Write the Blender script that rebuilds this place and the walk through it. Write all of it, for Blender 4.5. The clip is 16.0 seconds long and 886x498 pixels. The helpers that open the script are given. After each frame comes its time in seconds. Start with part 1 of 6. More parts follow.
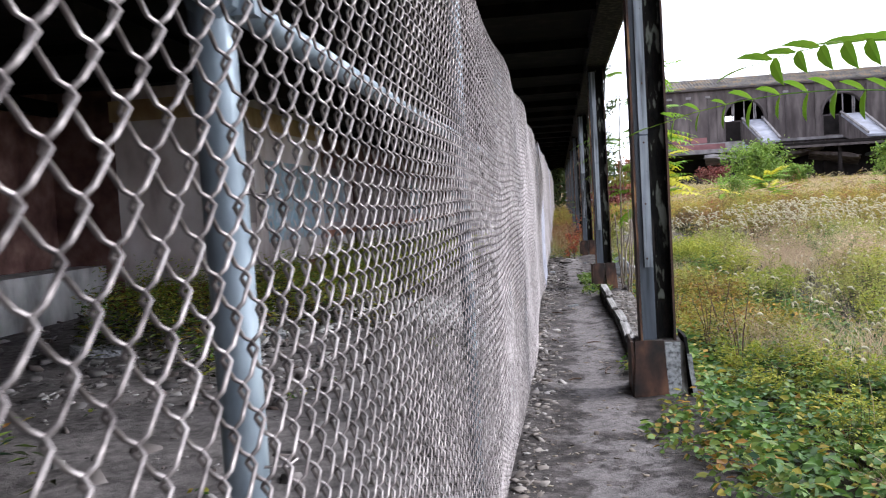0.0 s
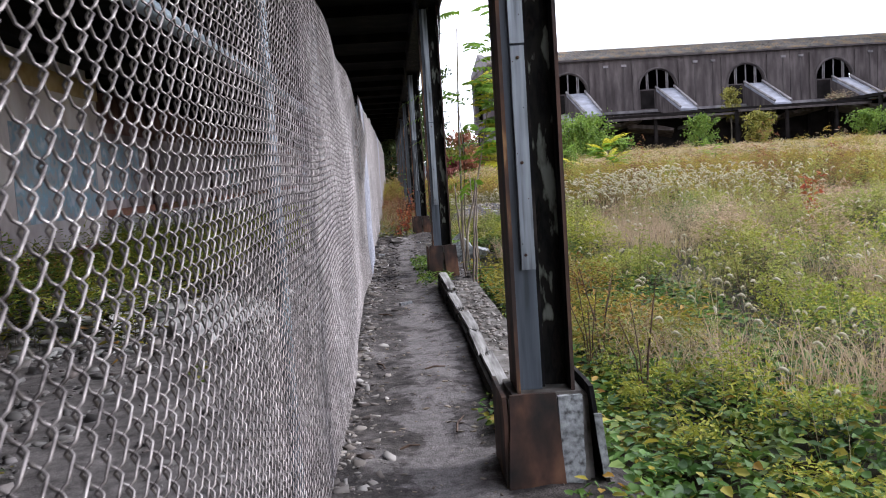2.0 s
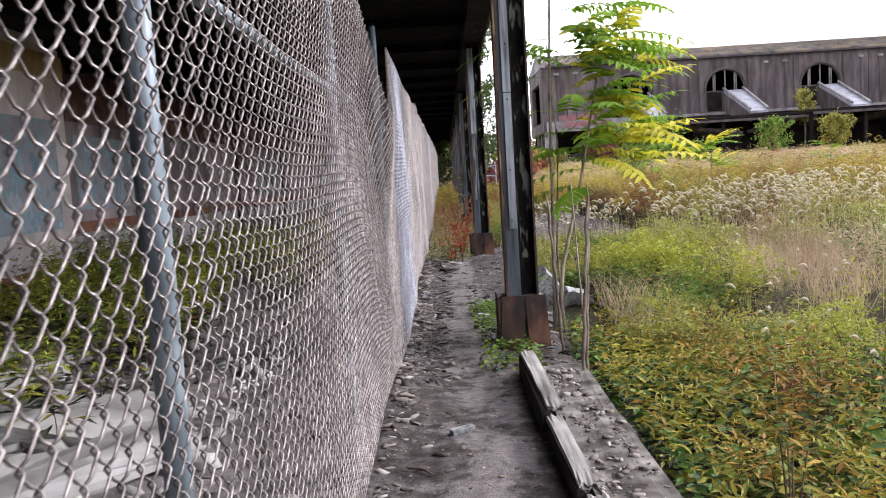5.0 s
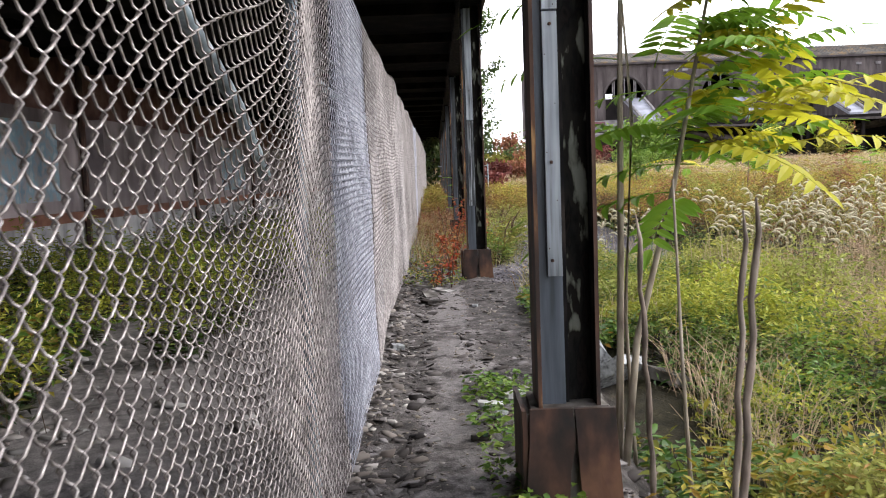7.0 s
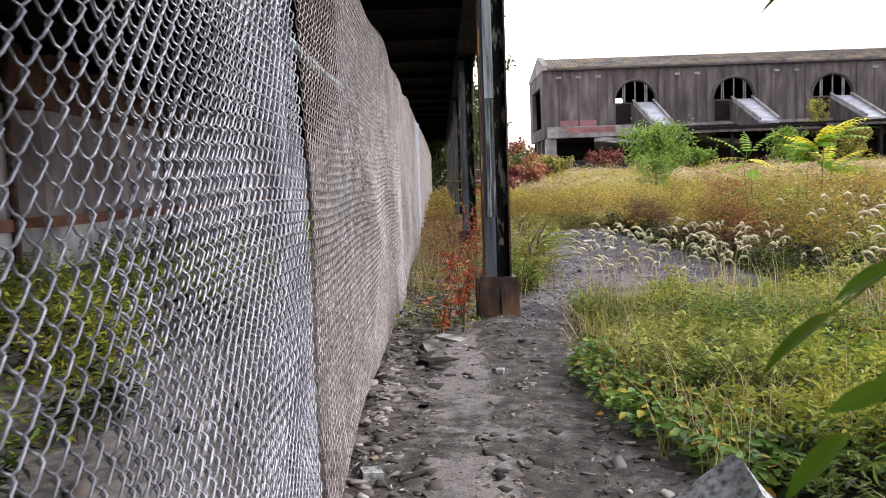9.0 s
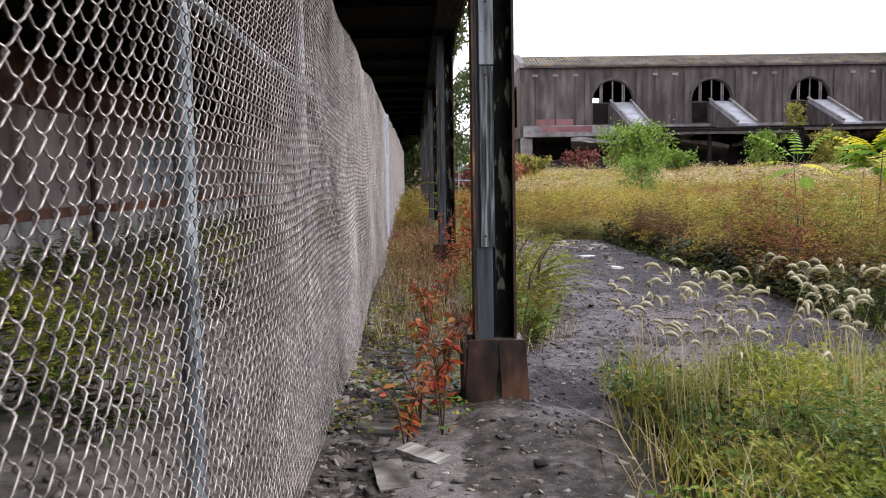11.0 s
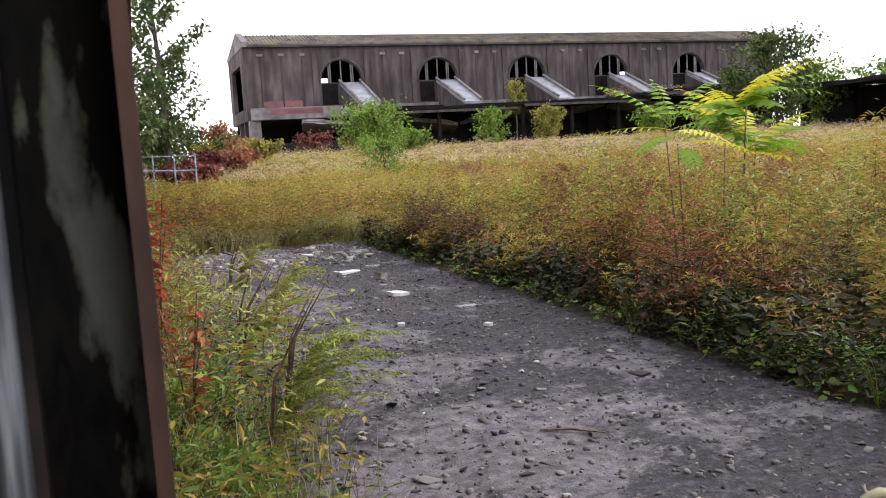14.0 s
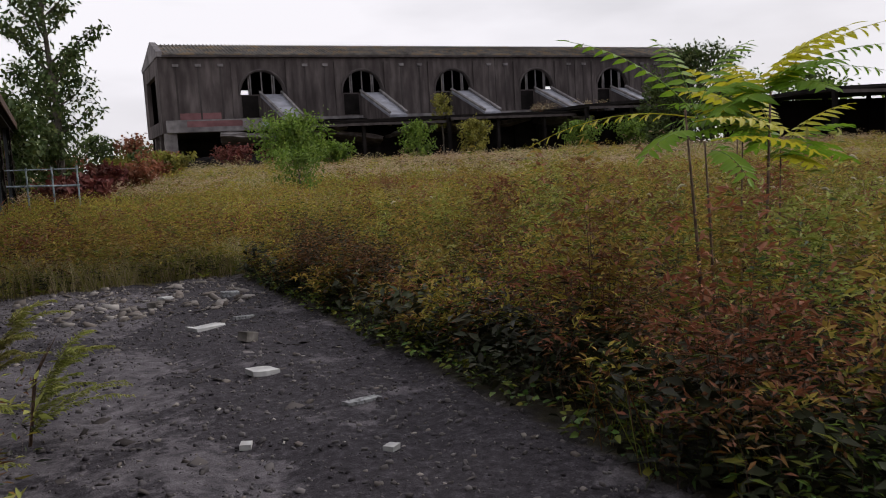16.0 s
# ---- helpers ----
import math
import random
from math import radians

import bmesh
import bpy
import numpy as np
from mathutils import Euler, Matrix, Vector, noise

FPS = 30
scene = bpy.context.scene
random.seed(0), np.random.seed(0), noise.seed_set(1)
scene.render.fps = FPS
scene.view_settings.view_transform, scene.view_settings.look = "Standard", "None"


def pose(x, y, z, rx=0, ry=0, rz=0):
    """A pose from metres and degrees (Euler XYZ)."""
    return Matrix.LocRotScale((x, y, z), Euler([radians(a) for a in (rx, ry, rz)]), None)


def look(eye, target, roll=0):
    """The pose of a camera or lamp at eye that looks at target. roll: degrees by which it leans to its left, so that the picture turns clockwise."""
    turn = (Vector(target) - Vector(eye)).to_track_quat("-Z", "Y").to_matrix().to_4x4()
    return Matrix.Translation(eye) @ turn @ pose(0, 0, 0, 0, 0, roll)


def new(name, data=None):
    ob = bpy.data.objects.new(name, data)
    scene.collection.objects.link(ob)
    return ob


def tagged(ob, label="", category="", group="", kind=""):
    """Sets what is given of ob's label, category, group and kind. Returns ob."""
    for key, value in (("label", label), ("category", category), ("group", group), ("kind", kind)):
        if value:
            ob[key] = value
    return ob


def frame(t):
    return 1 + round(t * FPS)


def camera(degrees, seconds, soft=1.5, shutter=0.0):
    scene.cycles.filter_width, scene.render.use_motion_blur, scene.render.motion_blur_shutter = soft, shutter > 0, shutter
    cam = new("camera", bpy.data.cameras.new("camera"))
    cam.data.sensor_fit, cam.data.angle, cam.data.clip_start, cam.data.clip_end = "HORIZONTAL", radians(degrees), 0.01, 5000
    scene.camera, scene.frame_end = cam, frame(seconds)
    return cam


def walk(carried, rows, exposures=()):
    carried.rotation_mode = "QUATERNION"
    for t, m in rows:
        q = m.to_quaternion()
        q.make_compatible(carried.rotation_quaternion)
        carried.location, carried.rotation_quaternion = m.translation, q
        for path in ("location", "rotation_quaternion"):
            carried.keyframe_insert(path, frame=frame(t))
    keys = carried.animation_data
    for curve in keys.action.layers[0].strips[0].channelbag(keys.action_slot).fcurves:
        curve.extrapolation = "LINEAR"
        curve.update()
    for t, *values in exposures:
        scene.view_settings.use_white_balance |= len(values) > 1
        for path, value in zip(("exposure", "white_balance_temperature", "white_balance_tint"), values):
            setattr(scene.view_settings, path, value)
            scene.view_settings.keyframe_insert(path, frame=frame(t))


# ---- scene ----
LENS = 55.35
PATH = [
    (0.0, pose(-0.017, 0.295, 1.582, 87.03, 3.31, 7.76)),
    (0.5, pose(-0.017, 0.960, 1.531, 86.22, 3.46, 1.34)),
    (1.0, pose(-0.001, 1.647, 1.499, 85.50, 3.73, -2.53)),
    (1.5, pose(0.012, 2.425, 1.483, 84.90, 3.46, -0.63)),
    (2.0, pose(0.049, 3.190, 1.495, 84.59, 3.74, -3.58)),
    (2.5, pose(0.046, 3.948, 1.503, 84.21, 3.33, -1.54)),
    (3.0, pose(0.035, 4.745, 1.502, 84.02, 3.49, -1.71)),
    (3.5, pose(0.076, 5.584, 1.502, 84.18, 3.37, 0.42)),
    (4.0, pose(0.060, 6.383, 1.508, 84.68, 3.38, 1.55)),
    (6.5, pose(0.184, 10.364, 1.418, 85.15, 3.55, -2.55)),
    (7.0, pose(0.146, 11.360, 1.458, 85.05, 2.13, -0.64)),
    (7.5, pose(0.175, 12.190, 1.490, 85.05, 1.95, 0.40)),
    (8.0, pose(0.195, 13.060, 1.445, 85.55, 2.15, 1.00)),
    (8.5, pose(0.155, 13.830, 1.412, 85.45, 1.95, 1.38)),
    (9.0, pose(0.159, 14.564, 1.397, 85.45, 2.01, -0.21)),
    (11.5, pose(0.193, 18.299, 1.491, 85.19, 0.96, -2.02)),
    (12.0, pose(0.218, 19.097, 1.486, 85.15, 1.47, -2.78)),
    (12.5, pose(0.345, 19.877, 1.482, 84.91, 2.10, -9.72)),
    (13.0, pose(0.415, 20.626, 1.479, 84.58, 2.53, -10.33)),
    (13.5, pose(0.575, 21.328, 1.487, 83.95, 3.23, -20.29)),
    (14.0, pose(0.840, 22.097, 1.519, 83.41, 3.30, -19.95)),
    (14.5, pose(1.151, 22.816, 1.541, 83.08, 3.61, -25.48)),
    (15.0, pose(1.478, 23.496, 1.535, 83.23, 3.59, -27.50)),
    (15.5, pose(1.805, 24.113, 1.480, 83.60, 3.54, -26.61)),
    (16.0, pose(2.138, 24.827, 1.441, 84.11, 3.23, -24.88)),
]
EXPO = [(0.0, 0.1, 5900, 12), (0.8, -0.25, 5900, 12), (2.5, -0.2, 5900, 14), (3.5, -0.15, 6000, 16), (4.0, 0.08, 6100, 16), (6.5, 0.03, 6300, 12), (7.3, 0.15, 6300, 10), (9.0, 0.08, 6400, 12), (11.5, -0.2, 6300, 12), (13.0, -0.25, 6500, 13), (13.6, -0.15, 6300, 13), (14.2, -0.35, 6500, 14), (15.0, -1.3, 6600, 14), (15.5, -1.2, 6500, 13), (16.0, -1.65, 6500, 13)]
SKYC = (29.5, 29.3, 30.5)
cam = camera(LENS, 16.0, soft=1.05, shutter=0.12)
walk(cam, PATH, EXPO)

# ---- world and light ----
SUN_EL, SUN_ROT = radians(34), radians(85)
world = bpy.data.worlds.new("overcast_sky")
scene.world = world
world.use_nodes = True
wn, wl = world.node_tree.nodes, world.node_tree.links
wn.clear()
w_out, w_bg = wn.new("ShaderNodeOutputWorld"), wn.new("ShaderNodeBackground")
w_sky = wn.new("ShaderNodeTexSky")
w_sky.sky_type, w_sky.sun_disc, w_sky.sun_elevation, w_sky.sun_rotation = "NISHITA", False, SUN_EL, SUN_ROT
w_sky.dust_density = 3.0
w_co, w_map, w_no, w_ramp, w_mix = (wn.new("ShaderNodeTexCoord"), wn.new("ShaderNodeMapping"), wn.new("ShaderNodeTexNoise"),
                                    wn.new("ShaderNodeValToRGB"), wn.new("ShaderNodeMixRGB"))
w_map.inputs["Scale"].default_value = (1.0, 1.0, 3.5)
w_no.inputs["Scale"].default_value, w_no.inputs["Detail"].default_value = 2.2, 6
w_ramp.color_ramp.elements[0].position, w_ramp.color_ramp.elements[1].position = 0.3, 0.52
w_ramp.color_ramp.elements[0].color = (0.72, 0.72, 0.72, 1)
w_mix.inputs[2].default_value = (SKYC[0], SKYC[1], SKYC[2], 1)
wl.new(w_co.outputs["Generated"], w_map.inputs[0])
wl.new(w_map.outputs[0], w_no.inputs["Vector"])
wl.new(w_no.outputs["Fac"], w_ramp.inputs[0])
wl.new(w_ramp.outputs[0], w_mix.inputs[0])
wl.new(w_sky.outputs[0], w_mix.inputs[1])
wl.new(w_mix.outputs[0], w_bg.inputs[0])
w_bg.inputs[1].default_value = 0.1
wl.new(w_bg.outputs[0], w_out.inputs[0])
sun_data = bpy.data.lights.new("sun", "SUN")
sun_data.energy, sun_data.angle, sun_data.color = 3.2, radians(14), (1.0, 0.95, 0.88)
sun = new("sun", sun_data)
sd = Vector((math.sin(SUN_ROT) * math.cos(SUN_EL), math.cos(SUN_ROT) * math.cos(SUN_EL), math.sin(SUN_EL)))
sun.matrix_world = look(sd * 50, (0, 0, 0))


# ---- materials ----
def mat(name, colours, scale=4.0, rough=0.85, bump=0.3, metal=0.0, detail=8, second=None, stretch=(1, 1, 1), dist=0.01, island=False, leafy=0.0, obrand=0.0, spread=1.0):
    """Noise-driven colours at two scales, with fine relief."""
    m = bpy.data.materials.new(name)
    m.use_nodes = True
    n, l = m.node_tree.nodes, m.node_tree.links
    b = n["Principled BSDF"]
    co, mp = n.new("ShaderNodeTexCoord"), n.new("ShaderNodeMapping")
    mp.inputs["Scale"].default_value = stretch
    l.new(co.outputs["Object"], mp.inputs[0])
    ramp = n.new("ShaderNodeValToRGB")
    ramp.color_ramp.elements.remove(ramp.color_ramp.elements[1])
    lo, hi = (0.0, 1.0) if island else (0.32, 0.68)
    for i, c in enumerate(colours):
        p = lo + (hi - lo) * i / max(1, len(colours) - 1)
        e = ramp.color_ramp.elements[0] if i == 0 else ramp.color_ramp.elements.new(p)
        e.position, e.color = p, (*c, 1)
    fine = n.new("ShaderNodeTexNoise")
    fine.inputs["Scale"].default_value, fine.inputs["Detail"].default_value = scale, detail
    l.new(mp.outputs[0], fine.inputs["Vector"])
    if island:
        g = n.new("ShaderNodeNewGeometry")
        patch, ma, mb = n.new("ShaderNodeTexNoise"), n.new("ShaderNodeMath"), n.new("ShaderNodeMath")
        patch.inputs["Scale"].default_value, patch.inputs["Detail"].default_value = 1.1, 3
        l.new(co.outputs["Object"], patch.inputs["Vector"])
        ma.operation, mb.operation = "MULTIPLY_ADD", "MULTIPLY_ADD"
        ma.inputs[1].default_value, ma.inputs[2].default_value = (2.2, -0.85) if spread < 1 else (0.0, 0.0)
        l.new(patch.outputs["Fac"], ma.inputs[0])
        mb.inputs[1].default_value = spread
        l.new(g.outputs["Random Per Island"], mb.inputs[0])
        l.new(ma.outputs[0], mb.inputs[2])
        l.new(mb.outputs[0], ramp.inputs[0])
    else:
        l.new(fine.outputs["Fac"], ramp.inputs[0])
    col = ramp.outputs[0]
    big = n.new("ShaderNodeTexNoise")
    big.inputs["Scale"].default_value, big.inputs["Detail"].default_value = (second or (scale * 0.17, 0))[0], 5
    l.new(co.outputs["Object"], big.inputs["Vector"])
    mix = n.new("ShaderNodeMixRGB")
    mix.blend_type = "MULTIPLY"
    mix.inputs[0].default_value = 1.0
    r2 = n.new("ShaderNodeValToRGB")
    lo2 = (second or (0, 0.62))[1] or 0.62
    r2.color_ramp.elements[0].position, r2.color_ramp.elements[1].position = 0.36, 0.62
    r2.color_ramp.elements[0].color, r2.color_ramp.elements[1].color = (lo2, lo2, lo2, 1), (1, 1, 1, 1)
    l.new(big.outputs["Fac"], r2.inputs[0])
    l.new(col, mix.inputs[1])
    l.new(r2.outputs[0], mix.inputs[2])
    col = mix.outputs[0]
    if obrand:
        oi, hv, mr = n.new("ShaderNodeObjectInfo"), n.new("ShaderNodeHueSaturation"), n.new("ShaderNodeMapRange")
        mr.inputs[3].default_value, mr.inputs[4].default_value = 1 - obrand, 1 + obrand
        l.new(oi.outputs["Random"], mr.inputs[0])
        l.new(mr.outputs[0], hv.inputs["Value"])
        l.new(col, hv.inputs["Color"])
        col = hv.outputs[0]
    l.new(col, b.inputs["Base Color"])
    b.inputs["Roughness"].default_value, b.inputs["Metallic"].default_value = rough, metal
    if rough >= 0.89 or (leafy and not name.endswith("ailanthus_leaf")):
        b.inputs["Specular IOR Level"].default_value = 0.08 if rough >= 0.89 else 0.15
    if bump:
        bp = n.new("ShaderNodeBump")
        bp.inputs["Strength"].default_value, bp.inputs["Distance"].default_value = bump, dist
        l.new(fine.outputs["Fac"], bp.inputs["Height"])
        l.new(bp.outputs[0], b.inputs["Normal"])
    if leafy:
        tr, ms = n.new("ShaderNodeBsdfTranslucent"), n.new("ShaderNodeMixShader")
        ms.inputs[0].default_value = leafy
        l.new(col, tr.inputs["Color"])
        l.new(b.outputs[0], ms.inputs[1])
        l.new(tr.outputs[0], ms.inputs[2])
        l.new(ms.outputs[0], n["Material Output"].inputs[0])
        b.inputs["Specular IOR Level"].default_value = 0.3
    return m


def leafmat(name, colours, leafy=0.3, rough=0.6, big=0.6):
    return mat(name, colours, 3.0, rough, 0, island=True, leafy=leafy, second=(0.8, big), spread=0.5)


M = dict(
    wire=mat("galvanised_wire", [(0.12, 0.103, 0.1), (0.33, 0.293, 0.285), (0.52, 0.475, 0.46)], 30, 0.42, 0.2, 0.55, dist=0.001),
    wire_new=mat("newer_galvanised_wire", [(0.22, 0.225, 0.27), (0.4, 0.405, 0.47), (0.56, 0.565, 0.63)], 30, 0.4, 0.2, 0.55, dist=0.001),
    pipe=mat("galvanised_pipe", [(0.13, 0.165, 0.19), (0.27, 0.33, 0.38), (0.45, 0.53, 0.59)], 14, 0.45, 0.25, 0.3, stretch=(1, 1, 0.35), dist=0.002),
    steel=mat("tarry_black_steel", [(0.009, 0.009, 0.01), (0.02, 0.019, 0.02), (0.06, 0.048, 0.042)], 16, 0.9, 0.7, 0.0, stretch=(1, 1, 0.25), dist=0.004),
    peel=mat("black_steel_with_peeling_grey_paint", [(0.008, 0.008, 0.008), (0.02, 0.016, 0.014), (0.01, 0.01, 0.01), (0.016, 0.016, 0.015), (0.022, 0.02, 0.018), (0.022, 0.02, 0.018), (0.2, 0.21, 0.17), (0.27, 0.28, 0.24)], 10, 0.9, 0.6, 0.0, stretch=(1.6, 1.2, 0.5), dist=0.004),
    rust=mat("rusty_steel", [(0.02, 0.014, 0.012), (0.06, 0.03, 0.02), (0.13, 0.06, 0.036), (0.2, 0.1, 0.055)], 7, 0.75, 0.7, 0.1, stretch=(1, 1, 0.5), dist=0.004, second=(2.5, 0.35)),
    edge=mat("chipped_orange_edge_paint", [(0.02, 0.014, 0.012), (0.06, 0.03, 0.02), (0.13, 0.06, 0.03), (0.5, 0.28, 0.11)], 9, 0.75, 0.6, stretch=(1, 1, 0.3), dist=0.003),
    rust_dark=mat("dark_rusty_steel", [(0.022, 0.014, 0.012), (0.07, 0.034, 0.024), (0.14, 0.065, 0.042)], 11, 0.7, 0.6, 0.1, stretch=(1, 1, 0.3), dist=0.004),
    white_plank=mat("weathered_white_paint_plank", [(0.07, 0.08, 0.085), (0.3, 0.33, 0.365), (0.42, 0.46, 0.505), (0.52, 0.56, 0.61)], 9, 0.65, 0.5, stretch=(2.5, 1, 0.12), dist=0.003),
    bare_plank=mat("grey_bare_plank", [(0.015, 0.018, 0.02), (0.1, 0.11, 0.12), (0.42, 0.45, 0.48)], 16, 0.8, 1.0, stretch=(4.5, 1, 0.16), dist=0.005),
    blue_board=mat("dark_blue_grey_board", [(0.04, 0.05, 0.062), (0.1, 0.12, 0.15), (0.18, 0.21, 0.255)], 7, 0.6, 0.4, stretch=(2, 1, 0.15), dist=0.002),
    dark_plank=mat("dark_damp_plank", [(0.02, 0.025, 0.028), (0.05, 0.06, 0.065), (0.09, 0.1, 0.11)], 10, 0.6, 0.5, stretch=(2, 1, 0.2), dist=0.003),
    concrete=mat("old_concrete", [(0.07, 0.062, 0.056), (0.17, 0.155, 0.14), (0.3, 0.28, 0.265)], 7, 0.9, 0.7, dist=0.008, second=(2.0, 0.6)),
    pitted=mat("pitted_concrete", [(0.1, 0.1, 0.1), (0.34, 0.35, 0.36), (0.48, 0.49, 0.5)], 34, 0.9, 0.9, dist=0.006),
    timber=mat("weathered_splintered_timber", [(0.1, 0.09, 0.085), (0.3, 0.285, 0.27), (0.5, 0.48, 0.46)], 14, 0.85, 0.8, stretch=(2, 0.12, 2), dist=0.005),
    timber_dark=mat("rotten_dark_timber", [(0.012, 0.011, 0.01), (0.03, 0.027, 0.024), (0.06, 0.05, 0.045)], 12, 0.9, 0.8, stretch=(2, 0.2, 2), dist=0.006),
    # near-black: the deep shade under the canopy is put into this colour
    soffit=mat("painted_canopy_shade", [(0.003, 0.003, 0.003), (0.006, 0.005, 0.005), (0.016, 0.012, 0.011)], 3, 0.9, 0.4, dist=0.01),
    bldg=mat("stained_brown_concrete_wall", [(0.055, 0.046, 0.046), (0.085, 0.072, 0.072), (0.13, 0.112, 0.11)], 0.9, 0.95, 0.2, stretch=(1, 1, 0.22), dist=0.02, second=(0.12, 0.65)),
    bldg_rib=mat("dark_wall_rib", [(0.055, 0.047, 0.048), (0.095, 0.083, 0.083)], 0.9, 0.95, 0.2, stretch=(1, 1, 0.2)),
    ledge=mat("pale_concrete_ledge", [(0.13, 0.12, 0.125), (0.25, 0.235, 0.24)], 0.8, 0.9, 0.2),
    roof=mat("grey_tiled_roof", [(0.08, 0.072, 0.066), (0.14, 0.13, 0.12), (0.24, 0.17, 0.1)], 0.6, 0.9, 0.4),
    chute=mat("blue_grey_metal_chute", [(0.18, 0.185, 0.22), (0.3, 0.31, 0.36)], 0.8, 0.7, 0.1),
    # far canopies, and near-black colour painting shade in and below the station
    dark=mat("far_canopy_painted_shade", [(0.008, 0.007, 0.007), (0.02, 0.017, 0.017)], 0.5, 0.95, 0.2),
    darkred=leafmat("dark_red_shrub_leaf", [(0.12, 0.03, 0.03), (0.19, 0.05, 0.04), (0.14, 0.06, 0.035)], 0.2),
    redpaint=mat("faded_red_graffiti", [(0.13, 0.05, 0.055), (0.2, 0.09, 0.095)], 0.7, 0.8, 0),
    bluepaint=mat("pale_blue_graffiti", [(0.2, 0.33, 0.42), (0.45, 0.42, 0.42), (0.3, 0.46, 0.56), (0.62, 0.66, 0.7)], 3.0, 0.8, 0),
    brick=mat("dark_red_brick", [(0.1, 0.055, 0.05), (0.2, 0.11, 0.095), (0.32, 0.2, 0.17)], 2.2, 0.9, 0.3, obrand=0.3),
    render=mat("stained_pinkish_render", [(0.42, 0.35, 0.33), (0.66, 0.58, 0.55), (0.8, 0.74, 0.72)], 1.6, 0.9, 0.3, stretch=(1, 1, 0.5)),
    panel=mat("pinkish_grey_stained_panel", [(0.2, 0.165, 0.165), (0.42, 0.355, 0.355), (0.6, 0.52, 0.515)], 1.1, 0.9, 0.3, stretch=(1, 1, 0.4), second=(0.5, 0.45)),
    dock=mat("pale_grey_dock_concrete", [(0.3, 0.29, 0.285), (0.52, 0.51, 0.5), (0.66, 0.65, 0.64)], 2.4, 0.9, 0.3, stretch=(1, 1, 0.5), second=(0.7, 0.6)),
    goldpaint=mat("ochre_paint_band", [(0.42, 0.28, 0.12), (0.64, 0.48, 0.26)], 3, 0.85, 0),
    orange=mat("rust_orange_kerb_paint", [(0.2, 0.08, 0.05), (0.35, 0.16, 0.1)], 3, 0.85, 0.2),
    rubble=mat("mixed_rubble", [(0.08, 0.07, 0.065), (0.22, 0.19, 0.17), (0.36, 0.33, 0.3), (0.11, 0.09, 0.08), (0.5, 0.47, 0.44)], 3, 0.9, 0, island=True, second=(2, 0.8)),
    flakes=mat("dark_shaly_flakes", [(0.03, 0.026, 0.025), (0.075, 0.065, 0.062), (0.14, 0.125, 0.12), (0.26, 0.24, 0.24)], 3, 0.9, 0, island=True, second=(2, 0.7)),
    pale_rubble=mat("pale_mortar_rubble", [(0.05, 0.045, 0.045), (0.16, 0.15, 0.145), (0.42, 0.4, 0.39), (0.1, 0.07, 0.06), (0.28, 0.26, 0.26)], 3, 0.88, 0, island=True, second=(2, 0.8)),
    chips=mat("dark_gravel", [(0.05, 0.045, 0.05), (0.12, 0.11, 0.115), (0.2, 0.185, 0.18), (0.09, 0.08, 0.08)], 3, 0.9, 0, island=True, second=(2, 0.8)),
    litter=mat("dry_leaf_litter", [(0.08, 0.06, 0.045), (0.2, 0.155, 0.11), (0.3, 0.26, 0.2), (0.12, 0.1, 0.08)], 3, 0.8, 0, island=True, second=(2, 0.8)),
    white_tile=mat("broken_white_tile", [(0.5, 0.5, 0.5), (0.68, 0.68, 0.67)], 10, 0.7, 0.1),
    bark=mat("pale_sapling_bark", [(0.16, 0.12, 0.09), (0.3, 0.25, 0.19), (0.42, 0.36, 0.29)], 18, 0.8, 0.4, stretch=(1, 1, 0.3), dist=0.002),
    stalk=mat("grey_brown_dead_stalk", [(0.09, 0.065, 0.05), (0.2, 0.155, 0.125), (0.34, 0.28, 0.23)], 22, 0.85, 0.6, stretch=(1, 1, 0.3), dist=0.003),
    bark_dark=mat("dark_weed_stalk", [(0.05, 0.03, 0.02), (0.12, 0.07, 0.045), (0.2, 0.13, 0.09)], 20, 0.8, 0.2),
    trunk=mat("poplar_bark", [(0.08, 0.07, 0.06), (0.16, 0.14, 0.12)], 3, 0.9, 0.4),
    ail=leafmat("bright_ailanthus_leaf", [(0.08, 0.19, 0.018), (0.15, 0.31, 0.025), (0.3, 0.44, 0.035), (0.12, 0.25, 0.025)], 0.45, 0.5, 0.85),
    ail_yel=leafmat("yellowing_ailanthus_leaf", [(0.28, 0.38, 0.03), (0.55, 0.54, 0.035), (0.62, 0.52, 0.04), (0.42, 0.48, 0.035)], 0.45, 0.5, 0.85),
    cover=leafmat("green_ground_cover_leaf", [(0.035, 0.08, 0.02), (0.07, 0.15, 0.03), (0.13, 0.25, 0.045), (0.24, 0.32, 0.06), (0.04, 0.1, 0.045)], 0.3, 0.5),
    yellowweed=leafmat("yellow_turning_weed_leaf", [(0.3, 0.27, 0.04), (0.46, 0.38, 0.05), (0.2, 0.23, 0.04), (0.5, 0.28, 0.05), (0.2, 0.09, 0.04)], 0.3),
    olive=leafmat("olive_goldenrod_leaf", [(0.07, 0.11, 0.014), (0.15, 0.18, 0.02), (0.26, 0.25, 0.03), (0.1, 0.15, 0.02), (0.24, 0.17, 0.025)], 0.3),
    brown=leafmat("russet_weed_leaf", [(0.05, 0.022, 0.01), (0.15, 0.06, 0.02), (0.27, 0.115, 0.028), (0.15, 0.1, 0.018)], 0.2),
    plume=leafmat("faded_goldenrod_plume", [(0.34, 0.29, 0.04), (0.46, 0.37, 0.07), (0.4, 0.24, 0.07), (0.25, 0.27, 0.04)], 0.35, 0.8, 0.6),
